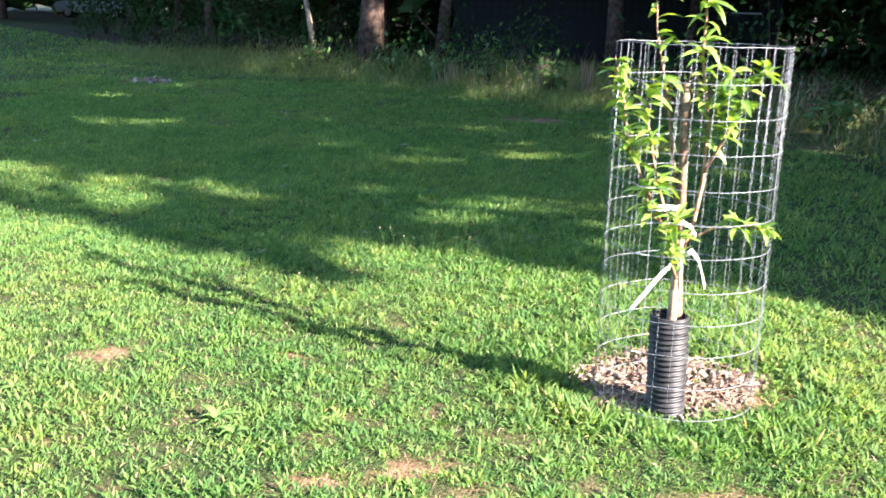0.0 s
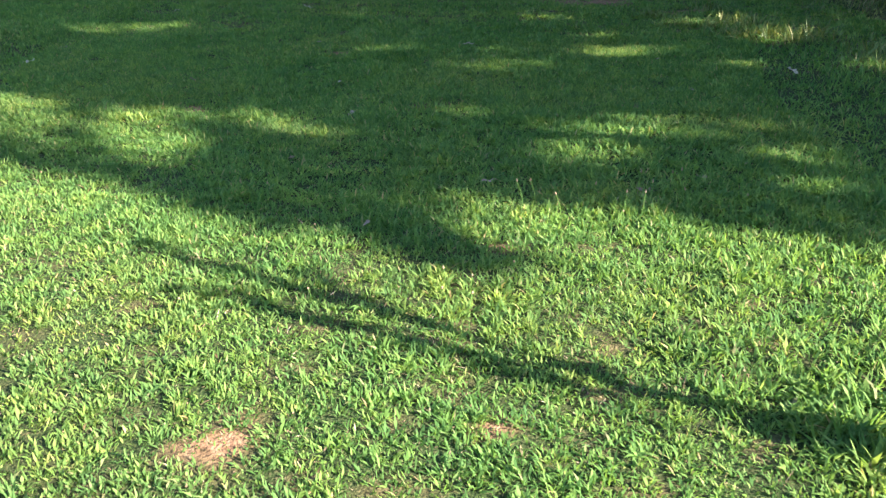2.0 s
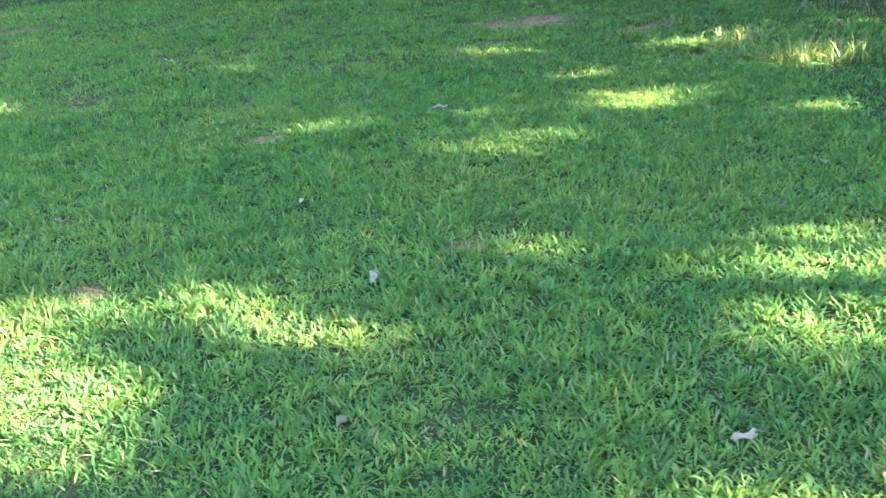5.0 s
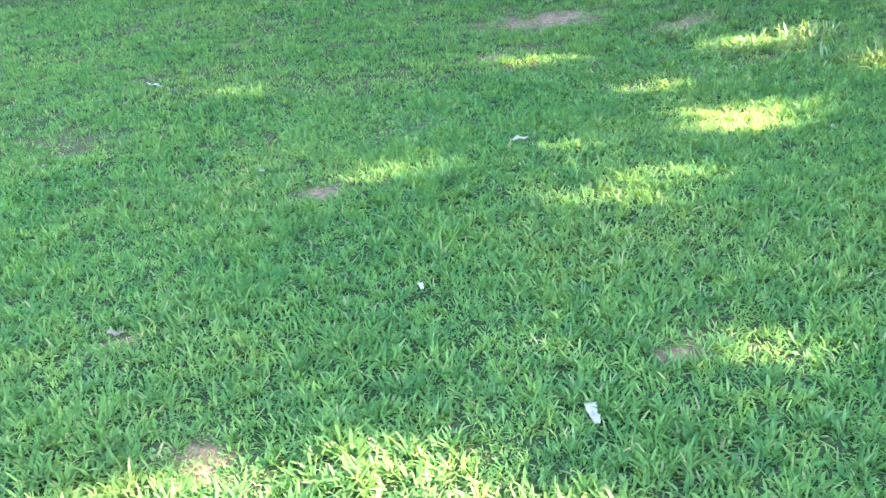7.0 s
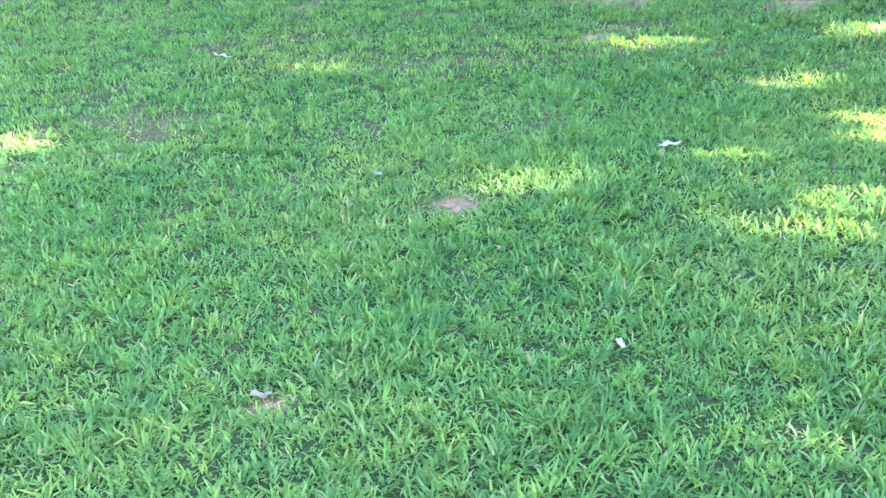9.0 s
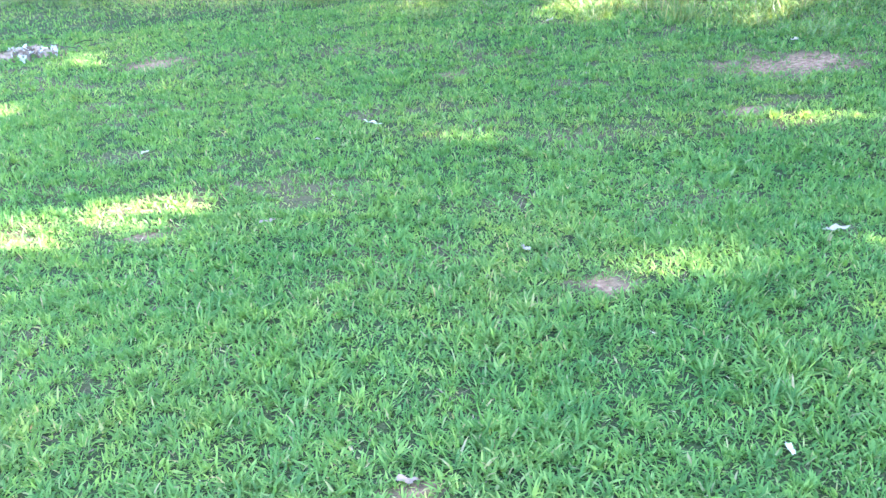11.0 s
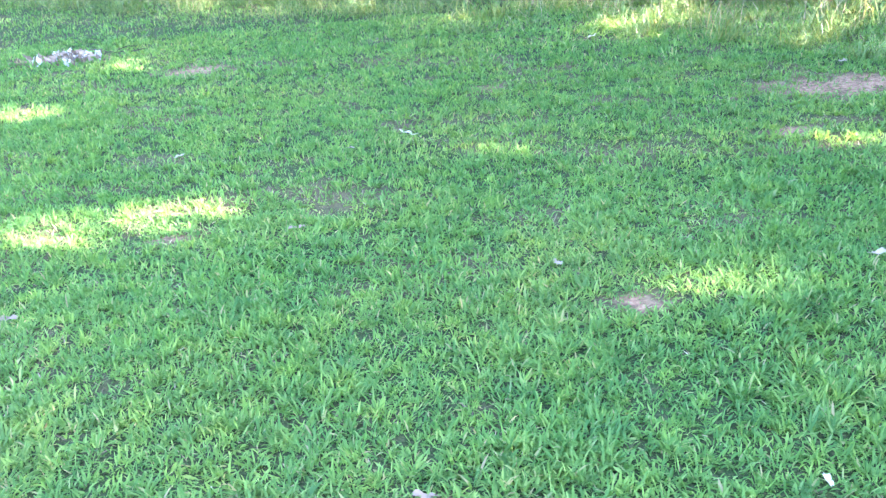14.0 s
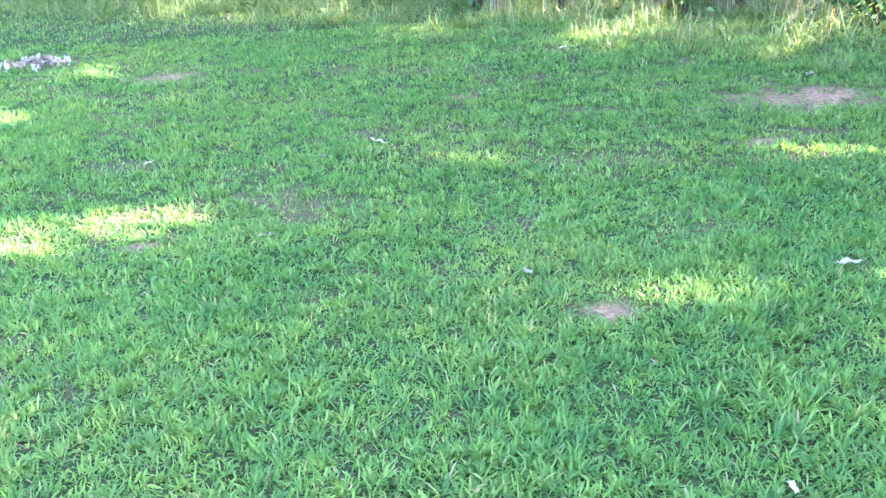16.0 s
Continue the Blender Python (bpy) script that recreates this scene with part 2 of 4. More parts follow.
def raw_mesh(name, v, quads, tris, mat):
    """A mesh from arrays of points, quads and triangles."""
    me = bpy.data.meshes.new(name)
    nq, nt = len(quads), len(tris)
    me.vertices.add(len(v))
    me.vertices.foreach_set("co", np.ascontiguousarray(v, np.float32).ravel())
    me.loops.add(4 * nq + 3 * nt)
    me.loops.foreach_set("vertex_index", np.concatenate([np.ravel(quads), np.ravel(tris)]).astype(np.int32))
    me.polygons.add(nq + nt)
    me.polygons.foreach_set("loop_start", np.concatenate([np.arange(nq) * 4, 4 * nq + np.arange(nt) * 3]).astype(np.int32))
    me.update(calc_edges=True)
    me.materials.append(mat)
    return me


def blades_mesh(name, x, y, z, length, width, lean, bend, mat, r, slim=False, az=None):
    """Grass: each blade a bent, folded-over strip, broadest below its middle; slim ones have one joint only."""
    n = len(x)
    if az is None:
        az = r.uniform(0, math.tau, n)
    tw = az + math.pi / 2 + r.normal(0, 0.5, n)
    side = np.stack([np.cos(tw), np.sin(tw), r.normal(0, 0.15, n)], 1)
    pts = [np.stack([x, y, z - 0.004], 1)]
    ang = lean.copy()
    for share in (0.5, 0.5) if slim else (0.38, 0.38, 0.24):
        d = np.stack([np.cos(az) * np.sin(ang), np.sin(az) * np.sin(ang), np.cos(ang)], 1)
        pts.append(pts[-1] + d * (length * share)[:, None])
        ang = ang + bend * (1.5 if slim else 1.0)
    w = (width / 2)[:, None] * side
    if slim:
        v = np.stack([pts[0], pts[1] - w * 1.15, pts[1] + w * 1.15, pts[2]], 1).reshape(-1, 3)
        i = (np.arange(n) * 4)[:, None]
        return raw_mesh(name, v, np.zeros((0, 4), int), np.concatenate([i + np.array([[0, 2, 1]]), i + np.array([[1, 2, 3]])]), mat)
    v = np.stack([pts[0], pts[1] - w, pts[1] + w, pts[2] - w * 0.72, pts[2] + w * 0.72, pts[3]], 1).reshape(-1, 3)
    i = (np.arange(n) * 6)[:, None]
    return raw_mesh(name, v, i + np.array([[1, 2, 4, 3]]), np.concatenate([i + np.array([[0, 2, 1]]), i + np.array([[3, 4, 5]])]), mat)


def grass_field(name, n, box, size, wide, keep, mat, seed, lean=(0.25, 0.95), bend=(0.1, 0.7), slim=False, tuft=1):
    """Blades thrown over a box; keep(x, y) gives the chance that one stands there, and its relative height. tuft: blades that spread from one root."""
    r = np.random.default_rng(seed)
    m = n // tuft
    x, y = r.uniform(box[0], box[1], m), r.uniform(box[2], box[3], m)
    # blades stand in small drifts
    x, y = x + 0.03 * ripple(x, y, seed + 1, 0.13), y + 0.03 * ripple(x, y, seed + 2, 0.13)
    chance, tall = keep(x, y)
    k = r.uniform(0, 1, m) < chance
    x, y, tall = x[k], y[k], tall[k] * r.uniform(0.75, 1.25, k.sum())
    az = None
    if tuft > 1:
        away = r.uniform(0, math.tau, len(x))
        x, y, tall = np.repeat(x, tuft), np.repeat(y, tuft), np.repeat(tall, tuft)
        # a tuft leans one way and spreads round
        az = np.repeat(away, tuft) + r.normal(0, 1.3, len(x))
        out = r.uniform(0.0, 0.022, len(x))
        x, y = x + np.cos(az) * out, y + np.sin(az) * out
    n = len(x)
    length = r.uniform(*size, n) * tall
    return blades_mesh(name, x, y, ground_z(x, y), length, r.uniform(*wide, n) * np.sqrt(tall), r.uniform(*lean, n), r.uniform(*bend, n), mat, r, slim, az)


def lawn_keep(x, y):
    tufts = 0.88 + 0.18 * ripple(x, y, 31, 0.28) + 0.10 * ripple(x, y, 32, 0.9) + 0.17 * ripple(x, y, 35, 0.12)
    # thatch shows through in worn drifts farther off
    tufts = tufts - 0.85 * drift(x, y)
    # the sunny strip by the young tree is thin and worn, the shade lush
    thin = np.interp(y, [2, 4.5, 6.5], [0.94, 0.97, 1.0])
    chance = np.clip(tufts * thin, 0.1, 1) * (1 - 0.92 * bareness(x, y)) * (y < edge_y(x) + 3.5)
    # thickest where the walk goes by
    beside = (x < np.interp(y, [2, 4, 5, 7, 9.2], [-1.2, -1.9, -2.5, -3.4, -4.0])) | (x > np.interp(y, [2, 4, 5, 7, 9.2], [1.6, 1.9, 1.2, 1.2, 1.7]))
    chance = chance * np.where(beside & (y < 9.2) & (x > -3.9) & (x < 1.7), 0.3, 1.0)
    tall = np.clip(1.0 + 0.22 * ripple(x, y, 33, 0.7) + 0.12 * ripple(x, y, 34, 0.2), 0.5, 1.6)
    # longer where the mower keeps off the guard, and on the sunny side
    d = np.hypot((x - 0.82) / 1.15, y - 3.38)
    tall = tall * (1 + 0.75 * np.exp(-((d - 0.42) / 0.13) ** 2)) * np.interp(y + 0.6 * np.clip(x, -2, 1.2), [3.0, 4.4, 5.4], [0.62, 0.74, 1.0])
    return chance, tall * (1 - 0.5 * bareness(x, y))


def rough_keep(x, y):
    d = y - edge_y(x) + 0.5 * ripple(x, y, 41, 1.1)
    chance = np.clip(d / 0.9 + 0.5, 0, 1) * np.clip(0.55 + 0.6 * ripple(x, y, 42, 0.9), 0.06, 1) * np.clip(1.6 - d / 7, 0.15, 1)
    tall = np.clip(0.42 + d / 2.6, 0.25, 1.15) * np.clip(1 + 0.35 * ripple(x, y, 43, 0.8), 0.4, 1.6)
    return chance, tall


# ground: one sheet, finely meshed under the walk and reaching the horizon
gx = np.concatenate([[-2500, -600, -150, -60, -25], np.arange(-10, -4.4, 0.15), np.arange(-4.3, 2.31, 0.09), np.arange(2.4, 6.01, 0.15), [12, 25, 60, 150, 600, 2500]])
gy = np.concatenate([[-2500, -600, -150, -50, -15], np.arange(-4, 1.95, 0.15), np.arange(2.0, 12.01, 0.085), np.arange(12.12, 22.01, 0.12), [26, 32, 40, 60, 150, 600, 2500]])
X, Y = np.meshgrid(gx, gy)
fade = ((X > -10) & (X < 6) & (Y > -3.9) & (Y < 22)).astype(float)
Z = ground_z(X, Y) * fade
w, hgt = len(gx), len(gy)
ii = (np.arange(hgt - 1)[:, None] * w + np.arange(w - 1)[None]).ravel()[:, None]
ground = new("ground", raw_mesh("ground", np.stack([X, Y, Z], -1).reshape(-1, 3), ii + np.array([[0, 1, w + 1, w]]), np.zeros((0, 3), int), TURF))
ground.data.shade_smooth()
worn_data = ground.data.attributes.new("worn", "FLOAT", "POINT")
worn_data.data.foreach_set("value", np.clip(bareness(X, Y) * 1.2 + 0.45 * drift(X, Y) * fade, 0, 1).astype(np.float32).ravel())
litter_data = ground.data.attributes.new("litter", "FLOAT", "POINT")
litter_data.data.foreach_set("value", np.clip((Y - edge_y(X) - 1.8) / 2, 0, 1).astype(np.float32).ravel())
tagged(ground, "gently uneven garden ground of thatch and reddish soil", "ground", kind="structure")

LAWN = [  # blades, stretch of ground, lengths, widths, label
    (285000, (-3.9, 1.7, 4.7, 9.2), (0.025, 0.057), (0.0048, 0.0080), "short green mown lawn grass with worn tufts"),
    (75000, (-2.9, 1.7, 2.1, 4.7), (0.025, 0.060), (0.0044, 0.0074), "short green mown lawn grass in full sun"),
    (190000, (-5.5, 3.0, 9.2, 12.5), (0.026, 0.06), (0.005, 0.009), "short green lawn grass shaded by trees"),
    (88000, (-6.5, 3.2, 12.5, 15.6), (0.026, 0.065), (0.006, 0.011), "short green lawn grass before the rough edge"),
    (80000, (-9, 4.5, 12.5, 22), (0.03, 0.075), (0.007, 0.0135), "shaded lawn grass before the rough edge"),
    (52000, (-27, -7, 17, 50), (0.06, 0.12), (0.018, 0.036), "distant dark green lawn grass in shade"),
    (42000, (-5.6, -3.9, 5, 12.5), (0.03, 0.07), (0.006, 0.0105), "short green lawn grass in dappled light"),
    (24000, (-11, -5.6, 2, 14), (0.035, 0.09), (0.010, 0.018), "short green lawn grass in dappled light"),
    (5000, (-5.6, -3.9, 2.1, 5.0), (0.04, 0.08), (0.010, 0.018), "short green lawn grass in full sun"),
    (3000, (1.7, 3.4, 2.1, 3.5), (0.04, 0.08), (0.010, 0.018), "short green lawn grass in full sun"),
    (27000, (1.7, 3.4, 3.5, 9.2), (0.03, 0.075), (0.006, 0.0105), "lawn grass running into the rough edge"),
    (12000, (3.4, 7, 1, 9.2), (0.035, 0.09), (0.008, 0.014), "lawn grass beside the shading trees"),
]
for k, (n, stretch, lengths, widths, words) in enumerate(LAWN):
    ob = new("lawn_grass", grass_field("lawn_grass", n, stretch, lengths, widths, lawn_keep, GRASS, 101 + 10 * k, (0.12, 1.0), (0.1, 0.6), slim=k > 1, tuft=3 if k < 4 else 1))
    tagged(ob, words, "grass", kind="stuff")
sides = new("lawn_grass", grass_field("lawn_grass", 16000, (-16, 12, -9, 2.1), (0.05, 0.1), (0.018, 0.034), lawn_keep, GRASS, 145, slim=True))
tagged(sides, "sunny lawn grass in the open garden", "grass", kind="stuff")
low = new("lawn_grass", grass_field("lawn_grass", 150000, (-3.9, 1.5, 5.2, 10.0), (0.022, 0.046), (0.0065, 0.0115), lawn_keep, GRASS, 147, (0.7, 1.35), (0.0, 0.35), True))
tagged(low, "low flat-lying grass leaves at the foot of the lawn", "grass", kind="stuff")
low = new("lawn_grass", grass_field("lawn_grass", 165000, (-2.6, 1.7, 2.2, 5.3), (0.022, 0.062), (0.005, 0.0090), lawn_keep, GRASS, 149, (0.1, 1.3), (0.0, 0.7), True, 3))
tagged(low, "fine worn grass at the foot of the sunny lawn", "grass", kind="stuff")
dead = new("dry_thatch", grass_field("dry_thatch", 170000, (-4.2, 2.0, 2.0, 14), (0.014, 0.042), (0.0018, 0.0040),
           lambda x, y: (np.clip(np.interp(y, [2, 5, 6], [0.32, 0.24, 0.08]) + 0.2 * ripple(x, y, 51, 0.5) + 0.3 * bareness(x, y), 0.03, 1), np.ones_like(x)), STRAW, 151, (1.0, 1.5), (0.0, 0.2), True))
tagged(dead, "pale dry straw lying between the grass blades", "thatch", kind="stuff")
dead = new("dry_thatch", grass_field("dry_thatch", 90000, (-6.5, 3.0, 8.0, 16), (0.02, 0.06), (0.003, 0.006),
           lambda x, y: (np.clip(0.03 + 1.6 * drift(x, y) + 0.5 * bareness(x, y), 0.02, 1) * (y < edge_y(x) + 1), np.ones_like(x)), THATCH, 155, (0.9, 1.5), (0.0, 0.2), True))
tagged(dead, "grey-brown drifts of dry thatch in the thin lawn", "thatch", kind="stuff")
rough = new("tall_grass", grass_field("tall_grass", 230000, (-11, 7.5, 6.5, 23), (0.09, 0.40), (0.0045, 0.010), rough_keep, TALL, 161, (0.15, 1.2), (0.1, 0.9)))
tagged(rough, "tall unmown grass along the edge of the wood", "grass", kind="stuff")
rough = new("dry_tall_grass", grass_field("dry_tall_grass", 25000, (-9, 7, 8, 23), (0.16, 0.58), (0.003, 0.006), lambda x, y: (rough_keep(x, y)[0] * np.interp(y, [14.8, 15.8], [1.0, 0.4]), rough_keep(x, y)[1]), STRAW, 171, (0.02, 0.8), (0.05, 0.6)))
tagged(rough, "dry straw-coloured tall grass stalks in the rough", "grass", kind="stuff")

# ---- trees that shade the lawn ----
COT = 1 / math.tan(SUN_EL)
AX, PX = (math.sin(SUN_AZ), math.cos(SUN_AZ)), (-math.cos(SUN_AZ), math.sin(SUN_AZ))  # towards the sun, and across
SHADE = (-math.sin(SUN_AZ) * COT, -math.cos(SUN_AZ) * COT)
# the open sunny ground: outline of its shaded far side, from right to left
OPEN = [(14, -6), (4, 2.9), (1.95, 4.2), (1.5, 4.45), (0.9, 4.62), (0.6, 4.72), (0.38, 4.82), (0.2, 4.91), (0.05, 5.02), (-0.1, 5.05), (-0.24, 5.09), (-0.38, 5.11), (-0.5, 5.07), (-0.58, 5.0),
        (-0.62, 4.93), (-0.56, 4.80), (-0.46, 4.70), (-0.34, 4.60), (-0.27, 4.48), (-0.36, 4.38), (-0.56, 4.40), (-0.70, 4.52), (-0.82, 4.72), (-0.95, 4.77), (-1.2, 4.76), (-1.41, 4.88), (-1.55, 5.0),
        (-1.7, 5.1), (-1.85, 5.26), (-2.0, 5.37), (-2.15, 5.5), (-2.68, 5.62), (-3.2, 5.95), (-4, 6.4), (-7, 7.6), (-14, 6), (-60, -20), (0, -60)]
# gaps in the leaves, by the sunny places they make on the lawn: x, y, half-width, half-depth
GAPS = [(-3.3, 9.98, 0.38, 0.16), (-3.84, 9.91, 0.25, 0.12), (-1.05, 8.64, 0.22, 0.17), (-0.28, 7.97, 0.30, 0.18), (-0.34, 8.56, 0.20, 0.11),
        (0.70, 8.5, 0.38, 0.18), (0.4, 6.27, 0.52, 0.22), (0.91, 5.7, 0.21, 0.13), (0.84, 5.33, 0.17, 0.10), (-2.43, 6.64, 0.30, 0.15), (-1.85, 6.68, 0.15, 0.08), (-1.62, 6.53, 0.20, 0.10), (-1.42, 6.33, 0.14, 0.08),
        (-2.95, 6.5, 0.35, 0.2), (-1.1, 5.66, 0.11, 0.08), (0.2, 10.07, 0.23, 0.12), (1.4, 7.85, 0.14, 0.12),
        (0.05, 5.83, 0.25, 0.13), (-0.55, 6.55, 0.20, 0.16), (0.49, 9.15, 0.18, 0.12), (-1.52, 10.6, 0.10, 0.07), (1.5, 9.75, 0.30, 0.11),
        (-4.19, 13.97, 0.27, 0.25), (-4.68, 12.43, 0.26, 0.12), (1.8, 8.82, 0.24, 0.16), (1.55, 9.45, 0.14, 0.08), (2.1, 7.85, 0.12, 0.12)]
GAPS_FAR = [(0.35, 14.0, 0.6, 0.7), (1.15, 12.8, 0.3, 0.25), (-6.74, 17.7, 0.55, 0.4), (-3.8, 17.3, 0.5, 0.6), (-2.9, 16.8, 0.5, 0.6), (-1.26, 14.9, 0.35, 0.35),
            (0.35, 15.0, 0.5, 0.7), (-6.3, 15.7, 0.45, 0.3), (-8.76, 18.8, 0.4, 0.5), (4.1, 11.4, 0.35, 0.6),
            (-3.45, 7.0, 0.5, 0.22), (-2.05, 6.08, 0.36, 0.1), (2.0, 4.93, 0.25, 0.05), (1.95, 5.7, 0.25, 0.1), (-3.4, 18.2, 1.2, 0.8), (0.4, 15.8, 1.2, 0.8), (2.7, 14.6, 0.9, 0.8), (-2.2, 6.38, 0.26, 0.12), (-1.9, 5.85, 0.16, 0.07), (1.9, 13.6, 0.8, 0.5), (2.6, 14.6, 0.7, 0.5), (-1.9, 16.6, 0.5, 0.5), (3.4, 9.2, 0.25, 0.25), (-4.0, 21.2, 0.6, 0.6), (-5.1, 22.6, 0.6, 0.6), (-3.0, 20.5, 0.9, 0.5), (-4.4, 22.0, 0.8, 0.5)]


def inside(px, py, poly):
    hit = np.zeros(len(px), bool)
    for (x0, y0), (x1, y1) in zip(poly, poly[1:] + poly[:1]):
        if y0 != y1:
            hit ^= ((y0 > py) != (y1 > py)) & (px < (x1 - x0) * (py - y0) / (y1 - y0) + x0)
    return hit


def sunny(p):
    """Whether a leaf at p would shade one of the sunny places."""
    x, y = p[:, 0] + SHADE[0] * (p[:, 2] - 0.045), p[:, 1] + SHADE[1] * (p[:, 2] - 0.045)
    x, y = x + 0.045 * ripple(x, y, 61, 0.3), y + 0.045 * ripple(x, y, 62, 0.3)
    out = inside(x, y - 0.07, OPEN)
    stay = np.random.default_rng(len(p)).uniform(0, 1, len(p))
    for gx_, gy_, rx, ry in GAPS + GAPS_FAR:
        # a leaf near a gap reaches into it, most along the slant of the light
        a, n = (x - gx_) * AX[0] + (y - gy_) * AX[1], (x - gx_) * PX[0] + (y - gy_) * PX[1]
        reach = 0.8
        a, n = np.sign(a) * np.maximum(np.abs(a) - 0.11 * reach, 0), np.sign(n) * np.maximum(np.abs(n) - 0.05 * reach, 0)
        # the gaps are thin places in the leaves, not clean holes
        out |= (((a * AX[0] + n * PX[0]) / rx) ** 2 + ((a * AX[1] + n * PX[1]) / ry) ** 2 < 1) & (stay > np.interp(gy_, [7.4, 7.6, 12, 12.6, 15, 15.5], [0.09, 0.06, 0.06, 0.13, 0.17, 0.22]))
    return out


def leaf_cards(name, p, size, mat, r):
    """Small pointed leaves, each a folded pair of triangles, at the points p."""
    n = len(p)
    d = r.normal(0, 1, (n, 3))
    d /= np.linalg.norm(d, axis=1)[:, None]
    e = np.cross(d, r.normal(0, 1, (n, 3)))
    e /= np.linalg.norm(e, axis=1)[:, None]
    up = np.cross(d, e)
    s = (r.uniform(*size, n) / 2)[:, None]
    v = np.stack([p - d * s, p + e * s * 0.55 + up * s * 0.15, p + d * s, p - e * s * 0.55 + up * s * 0.15], 1).reshape(-1, 3)
    i = (np.arange(n) * 4)[:, None]
    return raw_mesh(name, v, np.zeros((0, 4), int), np.concatenate([i + np.array([[0, 1, 2]]), i + np.array([[0, 2, 3]])]), mat)


def tree(x, y, height, spread, low, trunk_r, leaves, seed, label, lean=(0, 0), bark=BARK, card=(0.14, 0.34), group="trees of the wood", cluster=14):
    r = np.random.default_rng(seed)
    root = thing("tree", label, "tree", (x, y, 0), group)
    pts, rad = [], []
    for i in range(9):
        s = i / 8
        pts.append((lean[0] * s + 0.12 * s * math.sin(5 * s + seed), lean[1] * s + 0.12 * s * math.cos(4 * s + seed), -0.1 + height * 0.92 * s))
        rad.append(trunk_r * ((1 - s) ** 0.8 * 0.95 + 0.05) * (1.35 if i == 0 else 1.0))
    part("trunk", Geo().tube(pts, rad, 12), bark, root)
    tips = []
    for k in range(9):
        s = r.uniform(low / height, 0.95)
        b = Vector(np.array(pts).T @ np.eye(9)[int(s * 8)])
        reach = spread * r.uniform(0.55, 0.95) * (1.05 - 0.5 * s)
        # limbs grow where they stand in no gap
        for _ in range(8):
            a = r.uniform(0, math.tau)
            limb = [b + Vector((math.cos(a) * reach * u, math.sin(a) * reach * u, reach * 0.45 * u - 0.2 * u * u)) for u in (0, 0.3, 0.65, 1.0)]
            if not sunny(np.array([limb[0].lerp(limb[3], u) for u in (0.2, 0.4, 0.6, 0.8, 1.0)]) + (x, y, 0)).any():
                break
        part("limb", Geo().tube(limb, [trunk_r * q for q in (0.32, 0.22, 0.13, 0.04)], 6), bark, root)
        tips += limb[1:]
    if leaves:
        # leaves in clumps round the limbs and through the crown
        clumps = max(20, leaves // cluster)
        zc = r.uniform(low, height, clumps)
        f = np.sqrt(np.clip(1 - ((zc - (low + height) / 2) / ((height - low) / 2 + 0.4)) ** 2, 0.6, 1))
        a, q = r.uniform(0, math.tau, clumps), np.sqrt(r.uniform(0, 1, clumps))
        c = np.stack([np.cos(a) * q * f * spread + lean[0] * zc / height, np.sin(a) * q * f * spread + lean[1] * zc / height, zc], 1)
        c[: len(tips)] = np.array(tips)[:clumps]
        p = np.repeat(c, leaves // clumps, 0)
        p = p + r.normal(0, 1, p.shape) * (0.6, 0.6, 0.45)
        p = p[~sunny(p + (x, y, 0))]
        if len(p):
            part("crown", leaf_cards("crown", p, card, CROWN, r), CROWN, root)
    return root


BROAD = "tall leafy broadleaf tree shading the lawn"
for row, (a, n0, n1, step) in enumerate(((9.5, 5.1, 36, 2.7), (13.5, 6.3, 44, 3.2), (18.5, 7.6, 46, 4.4))):
    for k, n in enumerate(np.arange(n0, n1, step)):
        r = random.Random(row * 50 + k)
        # no trunk stands before one of the gaps
        n = max((n + 0.1 * q for q in range(-3, 6)), key=lambda c: min(abs(c - gx_ * PX[0] - gy_ * PX[1]) - 0.4 * max(rx, ry) for gx_, gy_, rx, ry in GAPS))
        away = a + r.uniform(-0.6, 0.6)
        tree(AX[0] * away + PX[0] * n, AX[1] * away + PX[1] * n, 15 + 3 * row + r.uniform(-2, 1.5), 2.9 + 0.4 * row, 1.6 if row == 0 else 3.0,
             r.uniform(0.12, 0.17), (12500, 9500, 5000)[row] if n < 24 else 2200, 300 + row * 40 + k, BROAD, card=(0.18, 0.35) if n < 24 else (0.34, 0.66), group="trees beside the lawn", cluster=3)

# a low leafy bough reaches out over the sunny ground and shades a tongue of it
TONGUE = [(-0.62, 4.95), (-0.56, 4.80), (-0.46, 4.70), (-0.36, 4.60), (-0.31, 4.50), (-0.42, 4.43), (-0.58, 4.44), (-0.72, 4.55), (-0.84, 4.74), (-0.92, 4.80), (-0.92, 5.0), (-0.66, 5.05)]
tip = TO_SUN / math.cos(SUN_EL)
r = np.random.default_rng(640)
p = np.stack([r.uniform(-1.35, -0.3, 1500), r.uniform(4.4, 5.1, 1500), np.full(1500, 0.045)], 1)
p = p[inside(p[:, 0], p[:, 1], TONGUE)] + np.array(tip)[None]
p = p + r.uniform(10.2, 13.0, len(p))[:, None] * np.array(tip)[None]
bough = tree(AX[0] * 9.2 + PX[0] * 5.6, AX[1] * 9.2 + PX[1] * 5.6, 9.5, 2.0, 3.5, 0.11, 2600, 395, "slim leafy tree with a long low bough over the lawn", card=(0.16, 0.3), group="trees beside the lawn", cluster=3)
arm = [Vector(v) for v in (p.mean(0) + 0.9 * (np.array(bough.location) + (0, 0, 5.95) - p.mean(0)) * u for u in (1.12, 0.7, 0.35, 0.0))]
limb = part("bough", Geo().tube([v - bough.location for v in arm], [0.05, 0.035, 0.025, 0.01], 6), BARK, bough)
part("foliage", leaf_cards("foliage", p - np.array(bough.location), (0.09, 0.17), CROWN, r), CROWN, limb)

